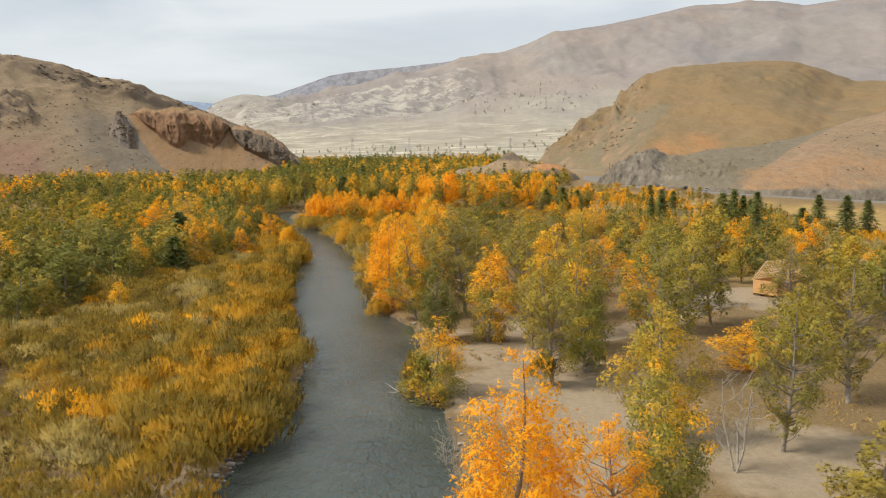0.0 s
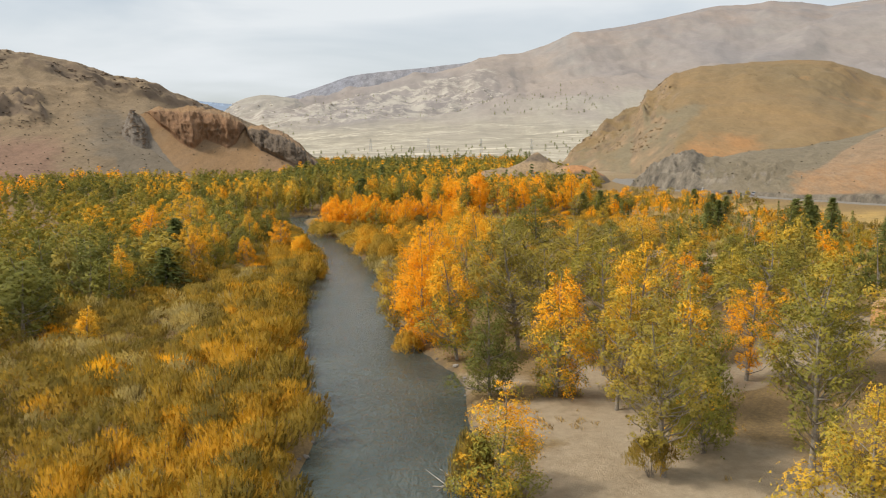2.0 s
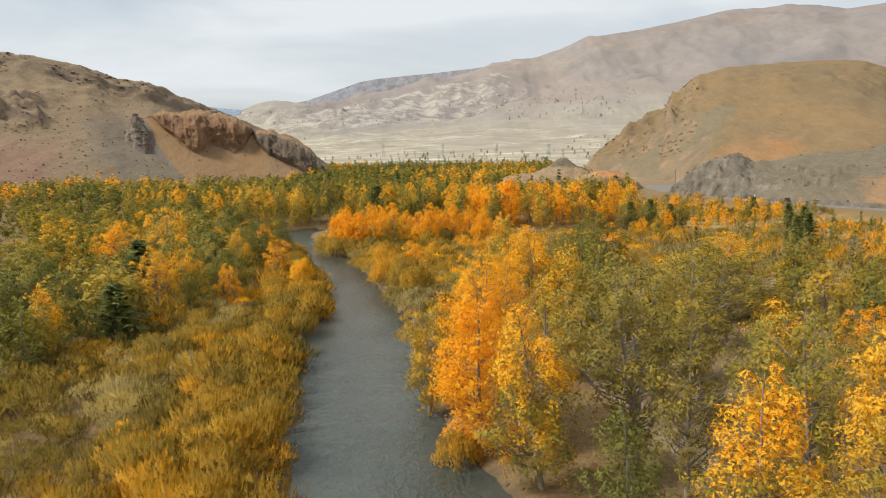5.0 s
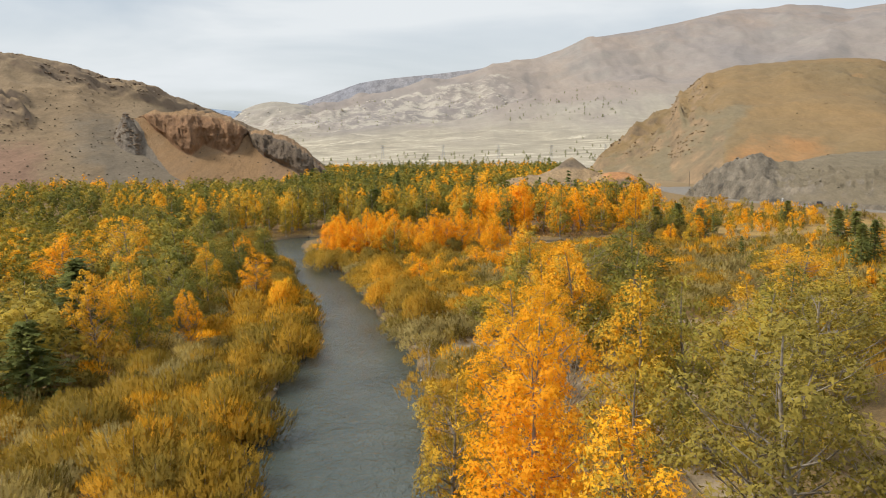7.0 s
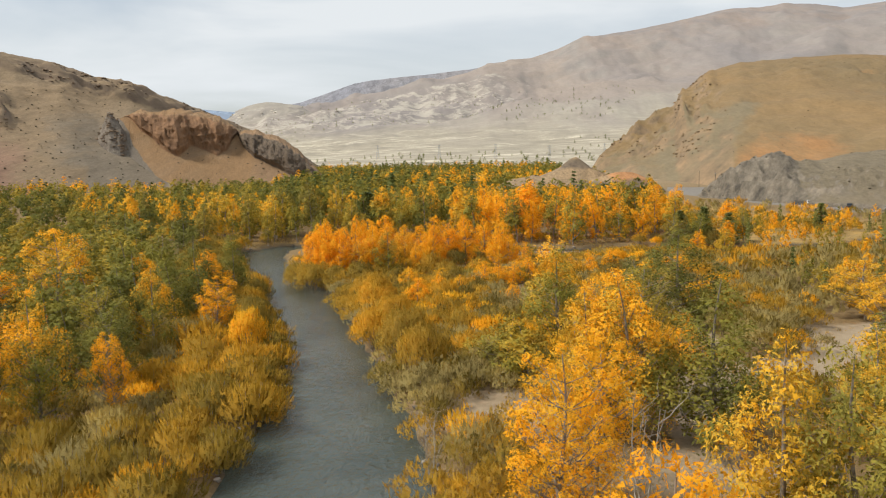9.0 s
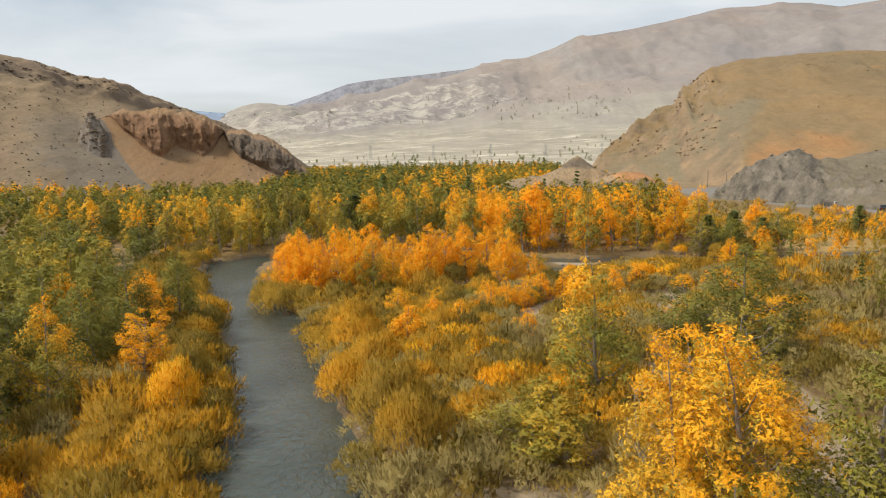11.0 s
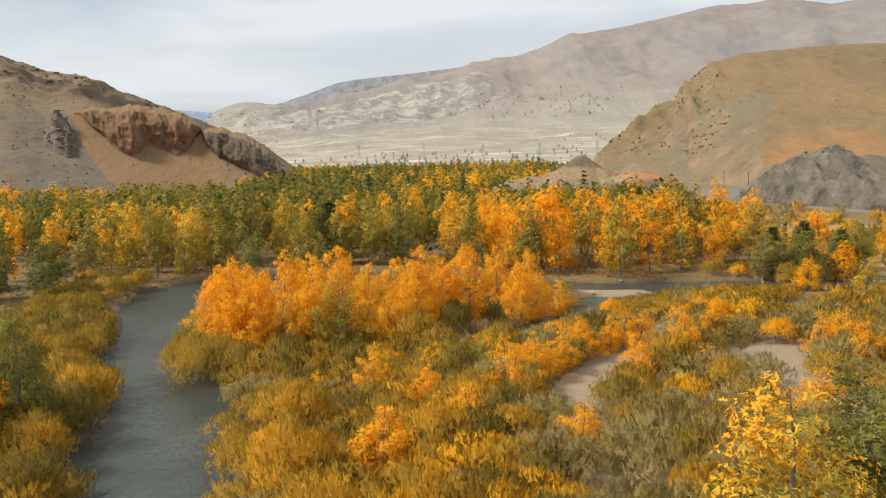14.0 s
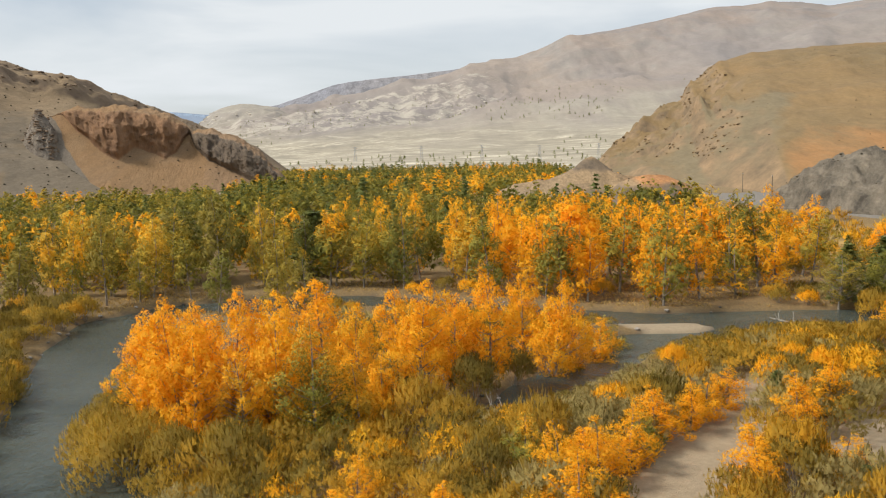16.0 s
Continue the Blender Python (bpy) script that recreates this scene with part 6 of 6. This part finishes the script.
# ---- the unfinished cabin ----
def bar(a, b, w, h):
    """A squared timber from a to b."""
    a, b = Vector(a), Vector(b)
    way = (b - a).normalized()
    side = way.cross(Vector((0, 0, 1)))
    side = side.normalized() if side.length > 1e-3 else Vector((1, 0, 0))
    up = side.cross(way)
    s = Shape()
    v = [(p + side * sx * w / 2 + up * sz * h / 2)[:] for p in (a, b) for sx, sz in ((-1, -1), (1, -1), (1, 1), (-1, 1))]
    s.add(v, [(3, 2, 1, 0), (4, 5, 6, 7), (0, 1, 5, 4), (1, 2, 6, 5), (2, 3, 7, 6), (3, 0, 4, 7)])
    return s


def cabin(x, y, turn):
    """Timber walls on a low footing, open rafters and roof battens."""
    root = new("cabin")
    W, L, H, R = 4.2, 5.0, 2.05, 2.9
    for sx in (-1, 1):
        part("footing_beam", bar((sx * (W / 2 - 0.15), -L / 2, 0.15), (sx * (W / 2 - 0.15), L / 2, 0.15), 0.25, 0.3).mesh("footing_beam", bark, False), root)
    n = 11
    for i in range(n):
        z = 0.3 + (i + 0.5) * H / n
        gap = 4 <= i <= 7
        for sy in (-1, 1):
            spans = [(-W / 2, -0.75), (-0.05, W / 2)] if gap and sy < 0 else [(-W / 2, W / 2)]
            for x0, x1 in spans:
                part("wall_board", bar((x0, sy * L / 2, z), (x1, sy * L / 2, z), 0.14, H / n - 0.012).mesh("wall_board", timber, False), root)
        for sx in (-1, 1):
            part("wall_board", bar((sx * W / 2, -L / 2 + 0.08, z), (sx * W / 2, L / 2 - 0.08, z), 0.14, H / n - 0.012).mesh("wall_board", timber, False), root)
    frame_ = part("window_frame", bar((-0.75, -L / 2, 0.3 + 4 * H / n), (-0.05, -L / 2, 0.3 + 4 * H / n), 0.2, 0.06).mesh("window_frame", timber_pale, False), root)
    part("mullion", bar((-0.4, -L / 2, 0.3 + 4 * H / n), (-0.4, -L / 2, 0.3 + 8 * H / n), 0.1, 0.06).mesh("mullion", timber_pale, False), frame_)
    part("floor_deck", bar((0, -L / 2 + 0.1, 0.34), (0, L / 2 - 0.1, 0.34), W - 0.2, 0.05).mesh("floor_deck", timber, False), root)
    top = 0.3 + H
    for i in range(8):
        yy = -L / 2 + 0.05 + i * (L - 0.1) / 7
        for sx in (-1, 1):
            part("rafter", bar((sx * (W / 2 + 0.25), yy, top - 0.15), (0, yy, top + R), 0.07, 0.16).mesh("rafter", timber_pale, False), root)
        if i in (0, 7):
            part("collar_tie", bar((-W * 0.28, yy, top + R * 0.45), (W * 0.28, yy, top + R * 0.45), 0.06, 0.14).mesh("collar_tie", timber_pale, False), root)
    for i in range(9):
        u = 0.03 + i / 8 * 0.94
        for sx in (-1, 1):
            xx, zz_ = sx * (W / 2 + 0.25) * (1 - u), top - 0.15 + (R + 0.15) * u
            part("batten", bar((xx + sx * 0.08, -L / 2 - 0.25, zz_ + 0.09), (xx + sx * 0.08, L / 2 + 0.25, zz_ + 0.09), 0.09, 0.05).mesh("batten", timber_pale, False), root)
    root.matrix_basis = pose(x, y, floor_at(x, y), 0, 0, turn)
    return tagged(root, "unfinished timber cabin with bare rafters and roof battens", "cabin")


cabin(50.6, 127.4, -56.3)


# ---- cars on the road verge ----
def flat_mat(name, col, rough=0.4, metal=0.0):
    k = Mat(name, rough)
    k.b.inputs["Metallic"].default_value = metal
    return k.color(k.mix(k.ramp(k.noise(6.0, 5, 0.6), (0.3, 0.0), (0.7, 0.35)), col, tuple(0.8 * q + 0.05 for q in col)))


PAINT = {"white": flat_mat("paint_white", (0.72, 0.72, 0.70)), "dark": flat_mat("paint_dark", (0.03, 0.032, 0.036)), "silver": flat_mat("paint_silver", (0.42, 0.43, 0.44), 0.35, 0.6)}
tyre_mat, rim_mat = flat_mat("tyre_rubber", (0.02, 0.02, 0.02), 0.9), flat_mat("rim_metal", (0.45, 0.45, 0.46), 0.4, 0.8)
glass_mat = flat_mat("car_glass", (0.02, 0.025, 0.03), 0.08)
lamp_mat, red_mat = flat_mat("headlight_glass", (0.7, 0.7, 0.68), 0.15), flat_mat("tail_light_red", (0.35, 0.02, 0.015), 0.3)


def profile(pts, half, mat, name, inset=0.12, lift=0.9):
    """A body from a side outline (y, z), drawn in at the top."""
    n = len(pts)
    v = []
    for sx in (-1, 1):
        for y_, z_ in pts:
            v.append((sx * (half - (inset if z_ > lift else 0)), y_, z_))
    bm = bmesh.new()
    vs = [bm.verts.new(q) for q in v]
    bm.faces.new(vs[:n][::-1])
    bm.faces.new(vs[n:])
    for i in range(n):
        j = (i + 1) % n
        bm.faces.new((vs[i], vs[j], vs[n + j], vs[n + i]))
    bmesh.ops.recalc_face_normals(bm, faces=bm.faces)
    bmesh.ops.bevel(bm, geom=bm.edges[:], offset=0.05, segments=2, affect="EDGES")
    me = bpy.data.meshes.new(name)
    bm.to_mesh(me)
    bm.free()
    me.materials.append(mat)
    return me


def disc(r, half, mat, name):
    s = Shape()
    s.tube([(-half, 0, 0), (half, 0, 0)], r, r, 18)
    s.tube([(-half, 0, 0), (-half - 0.01, 0, 0)], r, r * 0.05, 18)
    s.tube([(half, 0, 0), (half + 0.01, 0, 0)], r, r * 0.05, 18)
    return s.mesh(name, mat)


def car(x, y, turn, paint, label, tall=0.0):
    root = new("car")
    part("body", profile([(-2.1, 0.35), (-2.15, 0.75), (-1.2, 0.92), (1.9, 0.95), (2.15, 0.8), (2.15, 0.35)], 0.86, PAINT[paint], "body"), root)
    part("cab", profile([(-1.25, 0.9), (-0.55, 1.42 + tall), (1.35, 1.45 + tall), (1.85, 0.93)], 0.80, PAINT[paint], "cab", 0.10, 1.2), root)
    for nm, pts in (("windscreen", [(-1.22, 0.98), (-0.64, 1.36 + tall), (-0.60, 1.36 + tall), (-1.18, 0.98)]), ("rear_window", [(1.80, 1.0), (1.40, 1.38 + tall), (1.44, 1.38 + tall), (1.84, 1.0)])):
        s = Shape()
        s.add([(-0.66, pts[0][0] - 0.03, pts[0][1]), (0.66, pts[0][0] - 0.03, pts[0][1]), (0.6, pts[1][0] - 0.03, pts[1][1]), (-0.6, pts[1][0] - 0.03, pts[1][1])] if nm == "windscreen" else
              [(-0.66, pts[3][0] + 0.04, pts[3][1]), (0.66, pts[3][0] + 0.04, pts[3][1]), (0.6, pts[2][0] + 0.04, pts[2][1]), (-0.6, pts[2][0] + 0.04, pts[2][1])], [(0, 1, 2, 3)])
        part(nm, s.mesh(nm, glass_mat, False), root)
    for sx in (-1, 1):
        s = Shape()
        s.box(sx * 0.74 - 0.04, -0.6, 1.0, sx * 0.74 + 0.04, 1.2, 1.33 + tall)
        part("side_window", s.mesh("side_window", glass_mat, False), root)
        for nm, yy, m in (("headlight", -2.17, lamp_mat), ("tail_light", 2.17, red_mat)):
            s = Shape()
            s.box(sx * 0.62 - 0.16, yy - 0.03, 0.62, sx * 0.62 + 0.16, yy + 0.03, 0.76)
            part(nm, s.mesh(nm, m, False), root)
        for yy in (-1.35, 1.3):
            w = part("wheel", disc(0.32, 0.11, tyre_mat, "wheel"), root)
            w.location = (sx * 0.78, yy, 0.32)
            part("rim", disc(0.19, 0.125, rim_mat, "rim"), w)
    root.matrix_basis = pose(x, y, 3.26, 0, 0, turn)
    return tagged(root, label, "car", "parked cars")


car(97.0, 402.0, 172, "dark", "dark car parked on the valley road")
car(99.0, 389.0, 168, "white", "white car parked on the valley road", 0.15)
car(104.5, 371.0, 155, "dark", "dark car parked on the valley road", 0.1)
car(110.5, 359.0, 150, "silver", "silver car parked on the valley road")
car(96.5, 470.0, 180, "dark", "dark van standing on the valley road", 0.5)


# ---- poles along the road, pylons on the plain ----
pole_wood = flat_mat("pole_wood", (0.13, 0.105, 0.08), 0.9)


def utility_pole(x, y, z):
    root = new("utility_pole")
    s = Shape()
    s.tube([(0, 0, -0.5), (0.02, 0, 4), (0, 0, 8.6)], 0.16, 0.11, 8)
    part("pole", s.mesh("pole", pole_wood), root)
    part("crossarm", bar((-0.9, 0, 8.1), (0.9, 0, 8.1), 0.12, 0.14).mesh("crossarm", pole_wood, False), root)
    for xx in (-0.8, 0.0, 0.8):
        s = Shape()
        s.tube([(xx, 0, 8.17), (xx, 0, 8.42)], 0.06, 0.04, 6)
        part("insulator", s.mesh("insulator", lamp_mat), root)
    root.matrix_basis = pose(x, y, z, 0, 0, 60)
    return tagged(root, "weathered wooden utility pole beside the road", "pole", "utility poles")


first_pole = utility_pole(99.5, 500, 2.9)
for x, y in ((101.5, 425), (110, 384), (125, 350), (145, 312), (168, 268), (104, 545)):
    copy_thing(first_pole, pose(x, y, 2.9, 0, 0, 60))


def pylon(x, y, z):
    root = new("power_pylon")
    s = Shape()
    for sx, sy in ((-1, -1), (1, -1), (1, 1), (-1, 1)):
        s.tube([(sx * 2.0, sy * 2.0, -1), (sx * 0.5, sy * 0.5, 20)], 0.16, 0.12, 4)
    for i in range(5):
        z0, z1 = i * 4.0, i * 4.0 + 4.0
        w0, w1 = 2.0 - z0 * 0.075, 2.0 - z1 * 0.075
        for sy in (-1, 1):
            s.tube([(-w0, sy * w0, z0), (w1, sy * w1, z1)], 0.08, 0.08, 3)
            s.tube([(sy * w0, -w0, z0), (sy * w1, w1, z1)], 0.08, 0.08, 3)
    part("tower", s.mesh("tower", rim_mat, False), root)
    for z_ in (16.5, 19.5):
        part("crossarm", bar((-4, 0, z_), (4, 0, z_), 0.3, 0.3).mesh("crossarm", rim_mat, False), root)
    root.matrix_basis = pose(x, y, z, 0, 0, 20)
    return tagged(root, "grey steel lattice pylon on the gravel plain", "pylon", "power pylons")


def mountain_z(x, y):
    co = np.empty(len(mountain.data.vertices) * 3, np.float32)
    mountain.data.vertices.foreach_get("co", co)
    co = co.reshape(-1, 3)
    return float(co[np.argmin((co[:, 0] - x) ** 2 + (co[:, 1] - y) ** 2), 2])


spots = [(95, 1300), (170, 1290), (20, 1310), (-60, 1320), (-150, 1335)]
first_pylon = pylon(*spots[0], mountain_z(*spots[0]))
for x, y in spots[1:]:
    copy_thing(first_pylon, pose(x, y, mountain_z(x, y), 0, 0, 20))


# ---- driftwood and fallen trunks ----
def fallen(x, y, z, turn, length, label, tilt=4):
    g = np.random.default_rng(int(length * 10))
    root = new("fallen_tree")
    s = Shape()
    p_ = np.stack([np.linspace(0, length, 7), g.normal(size=7) * 0.08, g.normal(size=7) * 0.05 + 0.2], -1)
    s.tube(p_, 0.18, 0.05, 7)
    part("trunk", s.mesh("trunk", bark_dead), root)
    for i in range(9):
        b_ = p_[int(g.integers(2, 7))] + np.array([g.uniform(-0.3, 0.3), 0, 0])
        d_ = np.array([0.7, g.normal() * 0.8, abs(g.normal()) * 0.8])
        tip = b_ + d_ * g.uniform(0.5, 1.2)
        s = Shape()
        s.tube([b_, (b_ + tip) / 2 + g.normal(size=3) * 0.08, tip], 0.05, 0.015, 4)
        part("branch", s.mesh("branch", bark_dead), root)
    root.matrix_basis = pose(x, y, z, 0, -tilt, turn)
    return tagged(root, label, "fallen tree", "fallen trees")


fallen(24.5, 283.5, -0.3, 118, 7.0, "bleached fallen tree lying in the water")
fallen(-2.0, 79.0, -0.25, 200, 3.0, "bleached driftwood trunk at the water's edge")
tree(0.8, 60.5, 3.6, 1.8, "B", "leaning over the water at the bank")
tree(1.6, 56.0, 3.0, 1.6, "B", "leaning over the water at the bank")
fallen(-11.5, 253.0, 0.2, 170, 2.4, "short pale log beside the side channel")
